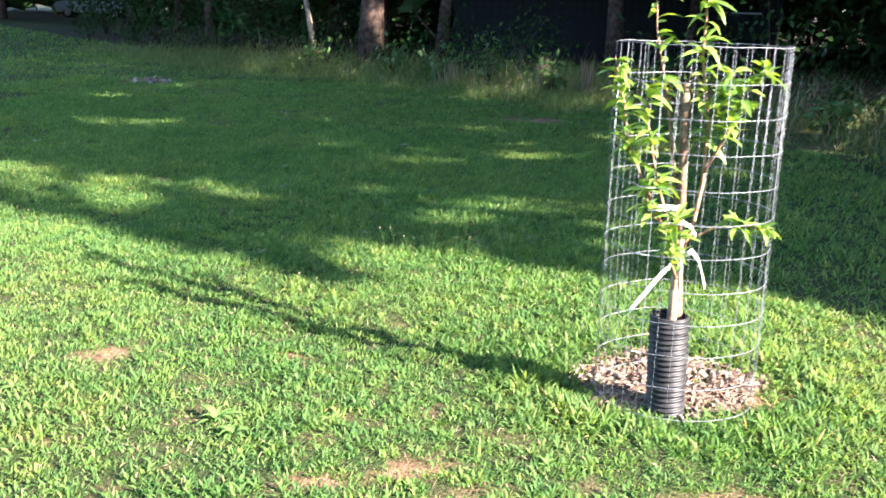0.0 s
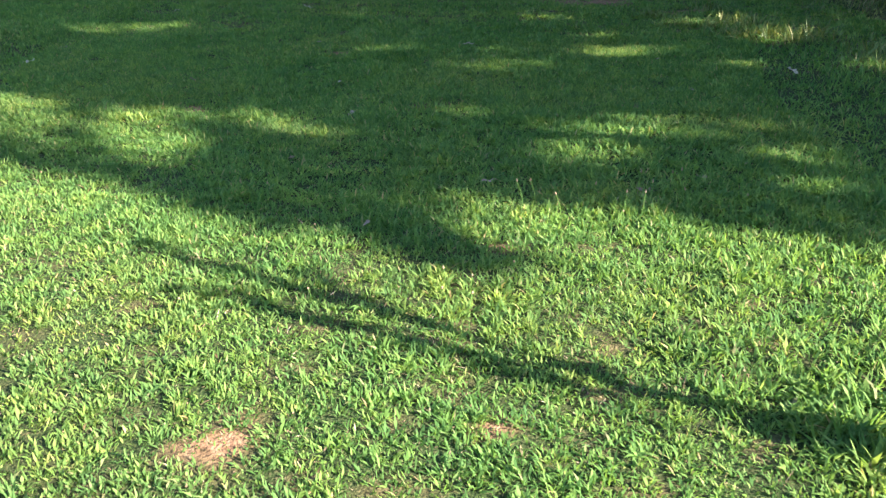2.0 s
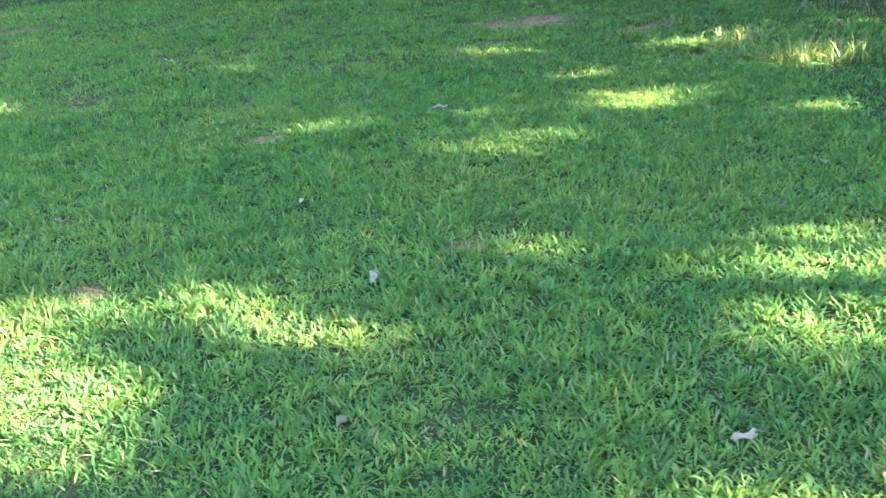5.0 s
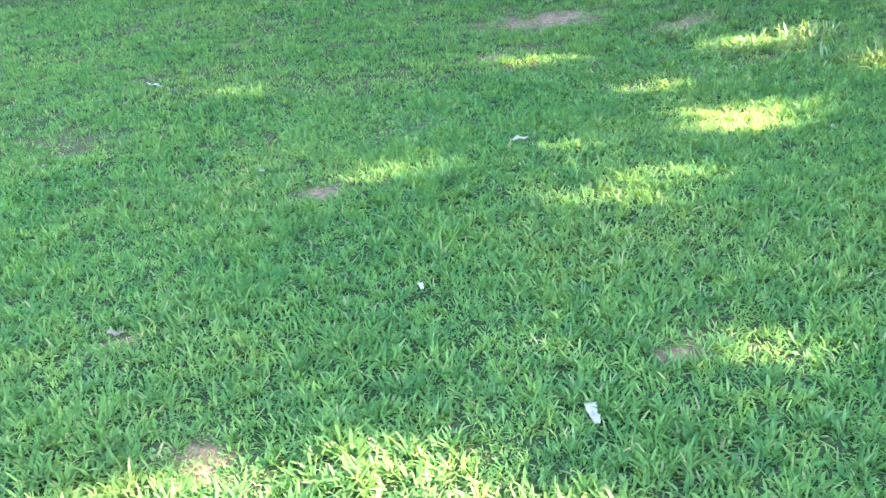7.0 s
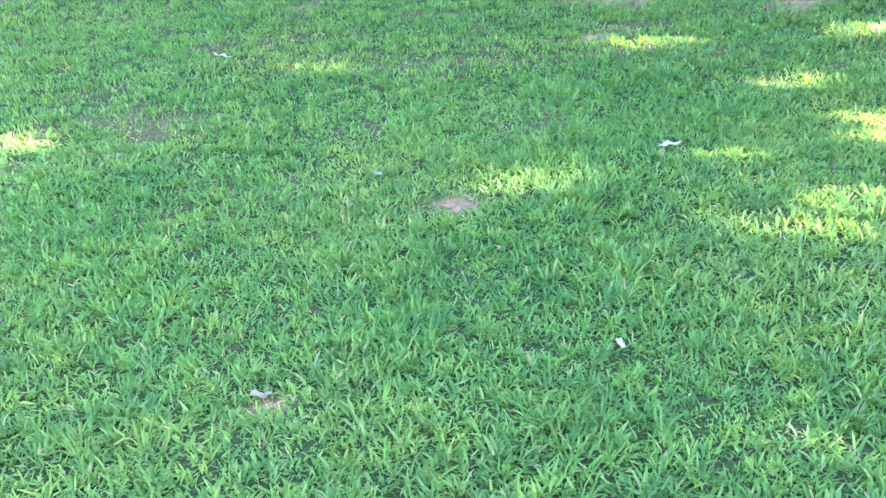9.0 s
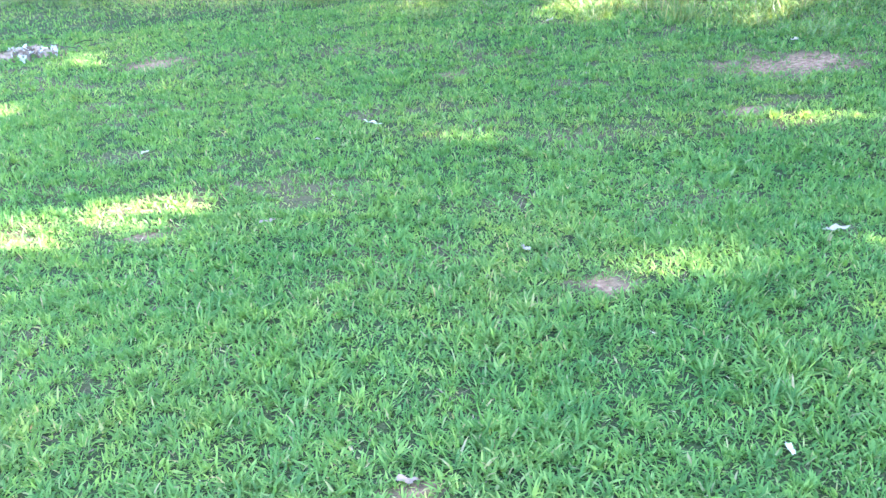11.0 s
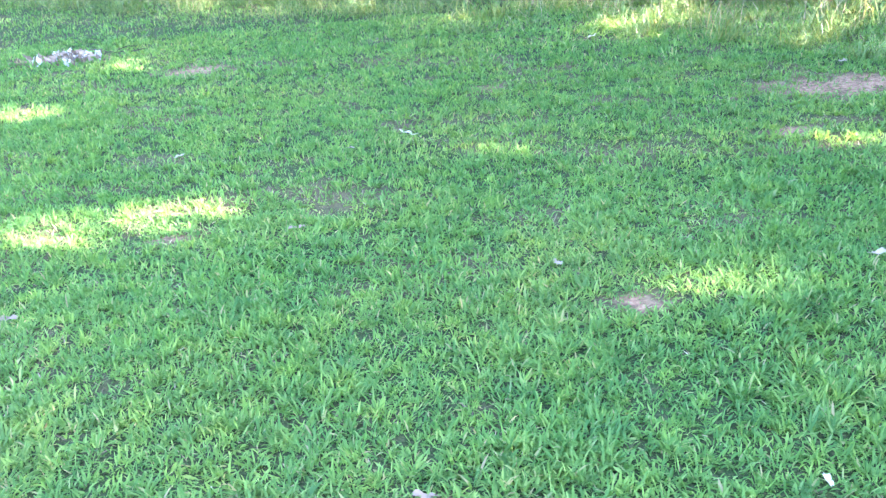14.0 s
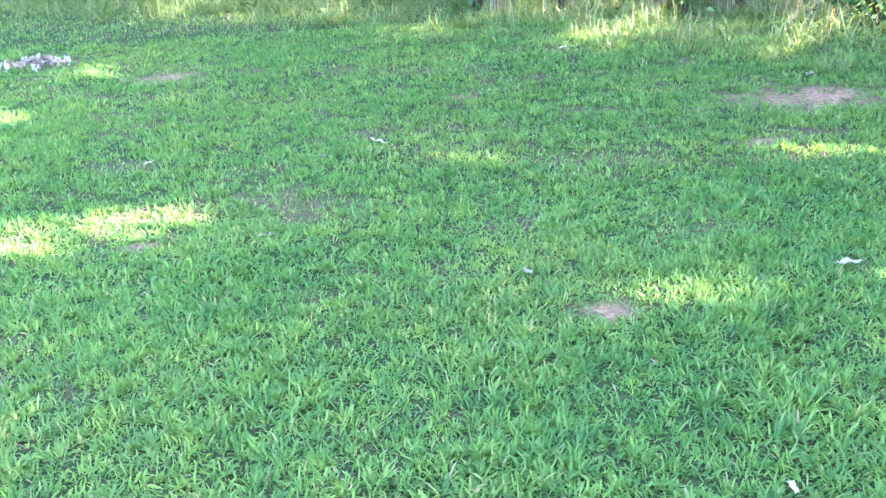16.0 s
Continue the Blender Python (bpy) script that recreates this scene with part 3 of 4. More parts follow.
# ---- the wood behind the lawn ----
tree(-2.15, 20.0, 15, 3.2, 4.5, 0.23, 3500, 501, "thick grey-barked tree with sunlit bark in the undergrowth", (0.3, 0.2), BARK)
tree(-3.5, 21.4, 11, 2.4, 4.0, 0.062, 1800, 502, "slender pale leaning tree trunk in the undergrowth", (-1.9, 0.5), PALE_BARK)
# three unseen trees added to keep sky light off the far right lawn
SKY_SCREEN = "unseen leafy tree added to block sky light at the lawn edge"
for k, (x, y) in enumerate(((7.2, 7.9), (7.9, 13.2), (9.6, 10.2))):
    tree(x, y, 9.5 + 0.6 * k, 4.2, 3.2, 0.15, 5200, 560 + 7 * k, SKY_SCREEN, (-0.8, 0.2), card=(0.2, 0.36), group="trees at the lawn edge")
DARK = "dark broadleaf tree standing in the shaded wood"
for k in range(40):
    r = random.Random(900 + k)
    x = -17 + (k % 10) * 3.9 + r.uniform(-1.4, 1.4)
    y = max(edge_y(x) + 4.5, 21.5) + (k // 10) * 4.6 + r.uniform(-1.5, 1.5)
    if x < -9 and y < 44:
        y += 12
    if -2.6 < x < 9.6 and 23 < y < 31.5:
        y += 9
    tree(x, y, 13 + r.uniform(-2, 3), 4.6, 4.4 if k < 10 else 2.0, r.uniform(0.10, 0.22), 3000 if k < 20 else 2000, 520 + k, DARK, (r.uniform(-0.8, 0.8), r.uniform(-0.5, 0.5)), card=(0.5, 0.95))
for k, (x, y) in enumerate(((-25, 50), (-31, 53), (-36, 46), (-17, 57), (-29, 66), (-22, 70), (-14, 66), (-40, 60))):
    tree(x, y, 13, 4.2, 1.9, 0.2, 2800, 600 + k, DARK, card=(0.5, 0.95))


# the default leaf colour carries the shade of the wood
def shrub(x, y, height, spread, leaves, seed, size=(0.05, 0.12), leaf=SHADE_DARK_LEAF, words="leafy shrub in the undergrowth of the wood, leaf colour darkened for shade"):
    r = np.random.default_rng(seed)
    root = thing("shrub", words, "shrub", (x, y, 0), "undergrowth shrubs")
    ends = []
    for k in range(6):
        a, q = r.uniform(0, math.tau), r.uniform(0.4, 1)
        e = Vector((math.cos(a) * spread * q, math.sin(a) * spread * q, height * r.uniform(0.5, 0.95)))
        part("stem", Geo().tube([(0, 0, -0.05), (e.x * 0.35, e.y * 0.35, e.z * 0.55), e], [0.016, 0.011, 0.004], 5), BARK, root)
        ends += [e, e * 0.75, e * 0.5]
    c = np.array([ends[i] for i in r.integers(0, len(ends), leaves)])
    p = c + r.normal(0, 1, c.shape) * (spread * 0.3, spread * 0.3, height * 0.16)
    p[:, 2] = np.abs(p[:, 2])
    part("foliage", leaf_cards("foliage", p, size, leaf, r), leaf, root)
    return root


for k in range(30):
    r = random.Random(1300 + k)
    x = -11 + 24 * (k % 15) / 14 + r.uniform(-0.8, 0.8)
    y = edge_y(x) + (3.4, 7.0)[k // 15] + r.uniform(-0.9, 0.9)
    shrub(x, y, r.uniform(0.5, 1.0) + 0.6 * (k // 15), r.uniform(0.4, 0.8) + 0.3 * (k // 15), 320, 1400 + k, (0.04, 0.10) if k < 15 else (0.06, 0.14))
for k, (x, y, hh) in enumerate(((-3.05, 17.9, 0.75), (-1.45, 16.9, 0.7), (-0.55, 16.2, 0.65), (0.25, 15.6, 0.8), (2.6, 13.6, 0.6), (3.9, 10.6, 0.5), (1.2, 14.6, 0.6))):
    shrub(x, y, hh, 0.30, 170, 1550 + k, (0.06, 0.13), BUSH, "bright green leafy bush in the tall grass")
# overhanging low boughs before the far parked car
for k, (x, y, z) in enumerate(((-7.0, 24.5, 0), (-8.6, 26.0, 0), (-10.5, 28.5, 0), (-12.8, 33, 0), (-5.6, 23, 0))):
    shrub(x, y, 2.6, 1.2, 700, 1580 + k, (0.1, 0.22))
# dark-coloured leaf fill put where the wood is only deep shade
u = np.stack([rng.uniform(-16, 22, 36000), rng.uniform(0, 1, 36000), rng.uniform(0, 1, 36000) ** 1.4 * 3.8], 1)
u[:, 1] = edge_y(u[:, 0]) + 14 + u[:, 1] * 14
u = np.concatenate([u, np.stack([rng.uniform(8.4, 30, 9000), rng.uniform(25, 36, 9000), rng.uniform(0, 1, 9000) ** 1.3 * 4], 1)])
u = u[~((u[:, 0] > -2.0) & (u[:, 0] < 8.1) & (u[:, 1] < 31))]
undergrowth = new("undergrowth", leaf_cards("undergrowth", u, (0.18, 0.36), SHADE_DARK_LEAF, rng))
tagged(undergrowth, "dense leaf fill in the wood, coloured dark for its deep shade", "undergrowth", kind="stuff")


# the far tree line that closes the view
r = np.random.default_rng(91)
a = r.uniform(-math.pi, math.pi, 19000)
# the nearer, unseen ring behind the camera is added to block low sky
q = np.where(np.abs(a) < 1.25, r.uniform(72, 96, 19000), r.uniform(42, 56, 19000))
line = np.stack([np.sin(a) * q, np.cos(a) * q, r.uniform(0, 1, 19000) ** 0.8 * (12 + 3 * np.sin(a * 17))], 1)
tagged(new("far_woods", leaf_cards("far_woods", line, (1.6, 4.0), SHADE_DARK_LEAF, r)), "distant dark-toned tree line, its unseen part added to block low sky", "woods", kind="stuff")


def dry_tuft(x, y, height, n, seed):
    r = np.random.default_rng(seed)
    px, py = x + r.normal(0, 0.05, n), y + r.normal(0, 0.05, n)
    ob = new("dry_grass_tuft", blades_mesh("dry_grass_tuft", px - x, py - y, np.zeros(n), r.uniform(0.5, 1, n) * height, np.full(n, 0.009),
             r.uniform(0, 0.2, n), r.uniform(0, 0.12, n), STRAW, r))
    ob.location = (x, y, ground_z(x, y))
    return tagged(ob, "upright clump of dry tan grass stalks", "grass clump", kind="stuff")


for k, (x, y, hh) in enumerate(((1.1, 15.0, 0.62), (1.75, 14.9, 0.62), (2.3, 14.6, 0.55), (-0.35, 15.9, 0.5), (4.3, 12.4, 0.6), (3.2, 12.6, 0.5))):
    dry_tuft(x, y, hh, 190 if k == 0 else 110, 1700 + k)


def grass_clump(x, y, height, spread, n, seed):
    """A tuft of longer grass that the mower has missed."""
    r = np.random.default_rng(seed)
    px, py = r.normal(0, spread, n), r.normal(0, spread * 0.8, n)
    ob = new("grass_clump", blades_mesh("grass_clump", px, py, np.zeros(n), r.uniform(0.4, 1, n) * height, r.uniform(0.005, 0.010, n),
             r.uniform(0.05, 1.0, n), r.uniform(0.1, 0.8, n), TALL, r))
    ob.location = (x, y, ground_z(x, y))
    return tagged(ob, "clump of longer green grass at the lawn edge", "grass clump", kind="stuff")


for k, (x, y, hh) in enumerate(((1.7, 8.85, 0.22), (1.95, 8.8, 0.2), (1.55, 9.05, 0.15), (2.15, 8.98, 0.2), (1.5, 9.5, 0.14), (1.22, 9.62, 0.12), (1.78, 9.62, 0.15), (2.1, 7.92, 0.15),
                                (2.32, 8.3, 0.18), (1.12, 10.25, 0.14), (1.75, 10.5, 0.17), (1.3, 11.95, 0.19), (0.62, 12.9, 0.2), (0.1, 13.5, 0.2), (1.02, 12.6, 0.2), (-1.2, 14.4, 0.18))):
    grass_clump(x, y, hh * 1.15, 0.09, 110, 1750 + k)


def tall_weed(x, y, height, seed):
    """An upright weed: a thin stem with pairs of leaves up it."""
    r = random.Random(seed)
    root = thing("tall_weed", "upright leafy green weed at the wood edge", "weed", (x, y, float(ground_z(x, y))), "weeds at the wood edge")
    top = Vector((r.uniform(-0.08, 0.08), r.uniform(-0.05, 0.05), height))
    part("stem", Geo().tube([(0, 0, -0.02), top * 0.5 + Vector((0.01, 0, 0)), top], [0.005, 0.004, 0.002], 5), BUSH, root)
    for k in range(18):
        u = 0.3 + 0.7 * k / 17
        a, L = k * 2.4 + r.uniform(-0.3, 0.3), 0.12 * (1.15 - 0.6 * u) * r.uniform(0.8, 1.2)
        d, side = Vector((math.cos(a), math.sin(a), 0.25)), Vector((-math.sin(a), math.cos(a), 0))
        rows = [[top * u + d * L * v - Vector((0, 0, 0.4 * L * v * v)) + side * q * 0.2 * L * math.sin(math.pi * max(0.04, min(0.97, v))) for q in (-1, 0, 1)] for v in (0, 0.3, 0.65, 1)]
        part("leaf", Geo().grid(rows), BUSH, root)


# uneven taller growth along the rough edge
for k in range(26):
    r = random.Random(1900 + k)
    x = -6.2 + 7.6 * k / 25 + r.uniform(-0.15, 0.15)
    grass_clump(x, float(edge_y(x)) + r.uniform(0.1, 1.6), r.uniform(0.22, 0.5), r.uniform(0.08, 0.16), 90, 1930 + k)
for k, (x, y, hh) in enumerate(((-4.9, 18.4, 0.75), (-3.9, 18.2, 0.5), (-2.4, 17.6, 0.55), (-1.75, 17.9, 0.8), (-0.9, 16.9, 0.45), (0.6, 16.0, 0.6), (-6.0, 19.6, 0.9))):
    tall_weed(x, y, hh, 1970 + k)

# ---- dark shed at the back of the wood ----
def shed(x0, x1, y0, y1, height):
    root = thing("shed", "dark charcoal board-clad shed in the shade of the wood", "shed", ((x0 + x1) / 2, y0, 0))
    hw, depth = (x1 - x0) / 2, y1 - y0
    for name, at, sx, sy in (("front_wall", (0, 0.06), 2 * hw, 0.12), ("back_wall", (0, depth - 0.06), 2 * hw, 0.12), ("side_wall", (-hw + 0.06, depth / 2), 0.12, depth - 0.24), ("side_wall", (hw - 0.06, depth / 2), 0.12, depth - 0.24)):
        part(name, Geo().box(pose(at[0], at[1], height / 2 - 0.05), sx, sy, height + 0.1), SHED_WALL, root, smooth=False)
    board = Geo().box(pose(0, -0.012, height / 2), 0.185, 0.024, height).mesh("board", SHED_WALL, False)
    for k in range(int(2 * hw / 0.2)):
        part("board", board, SHED_WALL, root).location = (-hw + 0.1 + 0.2 * k, 0, 0)
    for sx in (-1, 1):
        part("corner_post", Geo().box(pose(sx * (hw - 0.03), -0.045, height / 2), 0.12, 0.06, height), SHED_WALL, root, smooth=False)
    roof = Geo().box(pose(0, depth * 0.25 - 0.15, height + 0.34, 0.33), 2 * hw + 0.5, depth / 2 + 0.75, 0.08)
    roof.box(pose(0, depth * 0.75 + 0.15, height + 0.34, -0.33), 2 * hw + 0.5, depth / 2 + 0.75, 0.08)
    part("roof", roof, SHED_ROOF, root, smooth=False)
    win = part("window", Geo().box(pose(hw - 1.0, -0.03, 1.72), 0.9, 0.02, 0.75), SHED_GLASS, root, "dark unlit window", False)
    part("sill", Geo().box(pose(hw - 1.0, -0.07, 1.32), 1.02, 0.1, 0.045), SHED_TRIM, win, "pale painted sill", False)
    for sx in (-0.48, 0.48):
        part("jamb", Geo().box(pose(hw - 1.0 + sx, -0.045, 1.72), 0.06, 0.05, 0.75), SHED_WALL, win, "", False)


SHED_WALL = speckled("charcoal_boards", [(0.3, (0.016, 0.017, 0.018)), (0.7, (0.028, 0.029, 0.030))], 5, 0.85, 0.2, 0.3, 0.004)
SHED_ROOF = speckled("dark_felt_roof", [(0.3, (0.02, 0.02, 0.022)), (0.7, (0.045, 0.044, 0.044))], 14, 0.95, 0.1, 0.5, 0.004)
SHED_TRIM = speckled("pale_trim_paint", [(0.3, (0.30, 0.31, 0.33)), (0.7, (0.42, 0.43, 0.45))], 9, 0.6, 0.3, 0.1, 0.002)
SHED_GLASS = speckled("dark_window_glass", [(0.3, (0.010, 0.011, 0.013)), (0.7, (0.018, 0.019, 0.021))], 3, 0.12, 0.5, 0.0)
shed(-0.6, 7.7, 25.3, 29.6, 2.5)


# ---- far parked car, seen below the boughs ----
def paint(name, c, rough=0.35, metal=0.0):
    mm, tt, bb = material(name, rough, 0.5)
    bb.inputs["Metallic"].default_value = metal
    tt.links.new(ramp(tt, noise_tex(tt, 6), [(0.3, tuple(v * 0.92 for v in c)), (0.7, c)]), bb.inputs["Base Color"])
    return mm


CAR_PAINT, CAR_GLASS, TYRE, RIM, LAMP = (paint("car_paint", (0.40, 0.42, 0.48)), paint("car_glass", (0.02, 0.024, 0.03), 0.08), paint("tyre", (0.02, 0.02, 0.02), 0.8),
                                         paint("rim", (0.5, 0.5, 0.52), 0.3, 0.8), paint("lamp_glass", (0.75, 0.75, 0.72), 0.15))


def parked_car(x, y, turn):
    root = thing("parked_car", "pale silver parked car in shade beyond the lawn", "car", (x, y, 0))
    root.rotation_euler = (0, 0, turn)
    prof = [(-2.15, 0.42), (-2.2, 0.72), (-1.95, 0.92), (-1.05, 0.98), (1.15, 0.98), (1.95, 0.93), (2.2, 0.75), (2.15, 0.42)]
    g = Geo()
    rows = [[(px, s * 0.86 * (1 if pz < 0.9 else 0.97), pz) for px, pz in prof] for s in (-1, 1)]
    mid_rows = [[(px * 1.01, s * 0.8, pz + (0.02 if pz > 0.9 else 0)) for px, pz in prof] for s in (-0.6, 0.6)]
    g.grid([rows[0], mid_rows[0], mid_rows[1], rows[1]])
    g.face(*rows[0]).face(*rows[1][::-1])
    g.box(pose(0, 0, 0.4), 4.1, 1.6, 0.16)
    part("body", g, CAR_PAINT, root, smooth=False)
    cab = [(-1.7, 0.97), (-1.25, 1.42), (0.35, 1.45), (1.1, 0.97)]
    g = Geo()
    g.grid([[(px, s, pz) for px, pz in cab] for s in (-0.74, -0.5, 0.5, 0.74)])
    part("roof", g, CAR_PAINT, root, smooth=False)
    for s in (-1, 1):
        part("side_window", Geo().face(*[(px * 0.93, s * 0.752, 0.99 + (pz - 0.97) * 0.85) for px, pz in cab]), CAR_GLASS, root)
        part("headlight", Geo().box(pose(2.16, s * 0.62, 0.74), 0.1, 0.34, 0.13), LAMP, root)
        for wx in (-1.35, 1.35):
            ring = [(wx, s * 0.72 + q, 0.31) for q in (-0.1, 0.1)]
            wheel = part("wheel", Geo().tube(ring, [0.31, 0.31], 20), TYRE, root)
            part("rim", Geo().tube([(wx, s * 0.83, 0.31), (wx, s * 0.835, 0.31)], [0.2, 0.19], 14), RIM, wheel)
    part("windscreen", Geo().face((1.07, -0.66, 1.0), (1.07, 0.66, 1.0), (0.42, 0.62, 1.42), (0.42, -0.62, 1.42)), CAR_GLASS, root)
    part("rear_window", Geo().face((-1.67, -0.66, 1.0), (-1.67, 0.66, 1.0), (-1.3, 0.62, 1.39), (-1.3, -0.62, 1.39)), CAR_GLASS, root)


parked_car(-23.6, 58.5, radians(12))

# ---- young tree in its wire guard ----
GX, GY, GR = 0.802, 3.29, 0.258
guard = thing("wire_tree_guard", "round galvanised welded-wire cage guarding a young tree", "tree guard", (GX, GY, 0))


def guard_radius(a):
    return GR * (1 + 0.025 * math.sin(2 * a + 0.6) + 0.012 * math.sin(5 * a))


ring = Geo()
loop = [(guard_radius(math.tau * i / 48 - 2.2) * math.cos(math.tau * i / 48 - 2.2), guard_radius(math.tau * i / 48 - 2.2) * math.sin(math.tau * i / 48 - 2.2), 0.0012 * math.sin(i * 0.9)) for i in range(50)]
ring.tube(loop, [0.00105] * 50, 6)
ring_mesh = ring.mesh("ring_wire", WIRE)
for k in range(12):
    ob = part("ring_wire", ring_mesh, WIRE, guard)
    ob.location, ob.rotation_euler = (0.001 * math.sin(k * 2.0), 0, 0.030 + 0.1027 * k), (0.006 * math.sin(k * 2.1), 0.008 * math.cos(k * 1.7), 0.02 * math.sin(k))
upright = Geo().tube([(0, 0, -0.06), (0.0015, 0.001, 0.3), (-0.001, 0.001, 0.75), (0, 0, 1.163)], [0.00065] * 4, 6)
upright_mesh = upright.mesh("upright_wire", WIRE)
for k in range(34):
    a = math.tau * k / 34
    ob = part("upright_wire", upright_mesh, WIRE, guard)
    ob.location = (guard_radius(a) * math.cos(a), guard_radius(a) * math.sin(a), 0)
    ob.rotation_euler = (0, 0.006 * math.sin(k * 2.3), a * 3)
    if k % 34:
        ob.rotation_euler = (0.006 * math.sin(k * 1.3), 0.006 * math.sin(k * 2.3), 0)
# loose wire ends at the seam
for k in (2, 5, 7, 8):
    a = -2.2
    end = Geo().tube([(guard_radius(a) * math.cos(a), guard_radius(a) * math.sin(a), 0), (guard_radius(a) * math.cos(a) - 0.05, guard_radius(a) * math.sin(a) - 0.012, 0.004 * (k % 3))], [0.0013, 0.0012], 6)
    part("wire_end", end, WIRE, guard).location = (0.001 * math.sin(k * 2.0), 0, 0.030 + 0.1027 * k)

# corrugated pipe round the stem
BX, BY = 0.757, 3.175
pipe = thing("trunk_protector", "black corrugated plastic drainpipe sleeve round the stem", "pipe", (BX, BY, 0))
g = Geo()
pts, rad = [], []
for i in range(133):
    z = -0.03 + 0.355 * i / 132
    pts.append((-0.012 * z / 0.3, 0, z))
    rad.append(0.0585 + 0.0042 * math.tanh(2.2 * math.sin(math.tau * z / 0.0175)))
g.tube(pts, rad, 28, cap=False)
g.tube(pts[::-1], [q - 0.004 for q in rad[::-1]], 28, cap=False)
part("corrugated_wall", g, PIPE, pipe)
rim = Geo().tube([(-0.013 + 0.0565 * math.cos(math.tau * i / 28), 0.0565 * math.sin(math.tau * i / 28), 0.325) for i in range(29)], [0.0035] * 29, 6)
part("cut_rim", rim, PIPE, pipe)

stake = new("wooden_stake", Geo().tube([(0.002, 0.0, -0.12), (0.0, 0.0, 0.2), (-0.022, 0, 0.5), (-0.036, 0.002, 0.8), (-0.05, 0.004, 1.03), (-0.051, 0.004, 1.045)],
            [0.014, 0.014, 0.013, 0.0135, 0.0135, 0.010], 9).mesh("wooden_stake", STAKE_WOOD))
stake.location = (BX + 0.028, BY + 0.025, 0)
tagged(stake, "weathered brown round stake supporting the sapling", "stake")

sapling = thing("peach_sapling", "young fruit sapling with bright yellow-green narrow leaves", "tree", (BX, BY, 0))
part("stem", Geo().tube([(0, 0, -0.05), (-0.006, 0, 0.3), (-0.004, 0, 0.43), (0.0, 0.0, 0.52), (0.004, 0, 0.6)], [0.019, 0.016, 0.0155, 0.013, 0.008], 9), STEM_BARK, sapling)


def lance_leaf(length, wide, droop, fold):
    rows = []
    for i in range(6):
        s = i / 5
        hw = wide * (math.sin(math.pi * s ** 0.8) ** 0.9 if 0 < s < 1 else 0.02)
        z = 0.06 * length * math.sin(2.5 * s) - droop * length * s * s
        rows.append([(length * s, -hw, z + fold * hw), (length * s, 0, z), (length * s, hw, z + fold * hw)])
    return Geo().grid(rows).mesh("leaf", PEACH)


LEAVES = [lance_leaf(*q) for q in ((0.072, 0.0125, 0.15, 0.45), (0.058, 0.012, 0.0, 0.5), (0.085, 0.0125, 0.4, 0.4), (0.042, 0.010, 0.1, 0.5))]
def branch(seed, thick, count, *line):
    """A leafy branch along the points given."""
    r = random.Random(2000 + seed)
    line = [Vector(p) for p in line]
    n = len(line)
    twig = part("branch", Geo().tube(line, [thick * (1 - 0.75 * i / (n - 1)) for i in range(n)], 7), YOUNG_BARK, sapling)
    for _ in range(count):
        s = (r.uniform(0.42, 1.0) if n > 4 else r.uniform(0.3, 1)) * (n - 1)
        i = min(int(s), n - 2)
        lf = part("leaf", LEAVES[r.randrange(4)], PEACH, twig)
        lf.location = line[i].lerp(line[i + 1], s - i)
        lf.rotation_euler = (r.uniform(-0.5, 0.5), r.uniform(-0.9, 0.5), r.uniform(0, math.tau))
        q = r.uniform(0.65, 1.1)
        lf.scale = (q, q, q)


branch(0, 0.007, 78, (0.0, 0.01, 0.52), (-0.06, 0.0, 0.61), (-0.15, -0.03, 0.785), (-0.19, -0.04, 0.87), (-0.215, -0.05, 1.0), (-0.25, -0.06, 1.12))
branch(1, 0.006, 52, (0.0, 0.0, 0.55), (-0.045, -0.02, 0.62), (-0.10, -0.05, 0.77), (-0.14, -0.06, 0.93), (-0.15, -0.05, 1.04))
branch(2, 0.008, 70, (0.0, 0.0, 0.53), (0.03, 0.0, 0.60), (0.055, 0.02, 0.75), (0.055, 0.03, 0.93), (0.02, 0.03, 1.13), (0.02, 0.03, 1.27), (0.035, 0.02, 1.38))
branch(3, 0.006, 24, (0.0, 0.02, 0.57), (-0.03, 0.06, 0.8), (-0.07, 0.07, 1.02), (-0.115, 0.06, 1.2), (-0.13, 0.05, 1.36))
branch(4, 0.005, 33, (0.02, 0.0, 0.57), (0.09, -0.03, 0.62), (0.17, -0.06, 0.635), (0.24, -0.08, 0.63))
branch(5, 0.005, 88, (0.055, 0.02, 0.78), (0.10, -0.02, 0.9), (0.13, -0.05, 1.02), (0.19, -0.07, 1.10))
branch(6, 0.005, 57, (-0.005, -0.01, 0.45), (-0.03, -0.05, 0.5), (-0.04, -0.07, 0.57), (-0.035, -0.08, 0.66))
branch(7, 0.004, 22, (-0.06, 0.0, 0.62), (-0.11, -0.03, 0.66), (-0.13, -0.05, 0.74))
branch(8, 0.004, 39, (0.055, 0.03, 0.93), (0.10, 0.06, 0.98), (0.13, 0.08, 1.08))


def strip(name, pts, width, label, category):
    g = Geo()
    rows = []
    for i, p in enumerate(pts):
        tw = 0.5 * math.sin(i * 0.8)
        rows.append([Vector(p) + Vector((0, math.sin(tw), math.cos(tw))) * s * width / 2 for s in (-1, -0.3, 0.3, 1)])
    g.grid(rows)
    ob = new(name, g.mesh(name, WHITE))
    md = ob.modifiers.new("thickness", "SOLIDIFY")
    md.thickness = 0.0012
    ob.location = (BX, BY, 0)
    return tagged(ob, label, category)


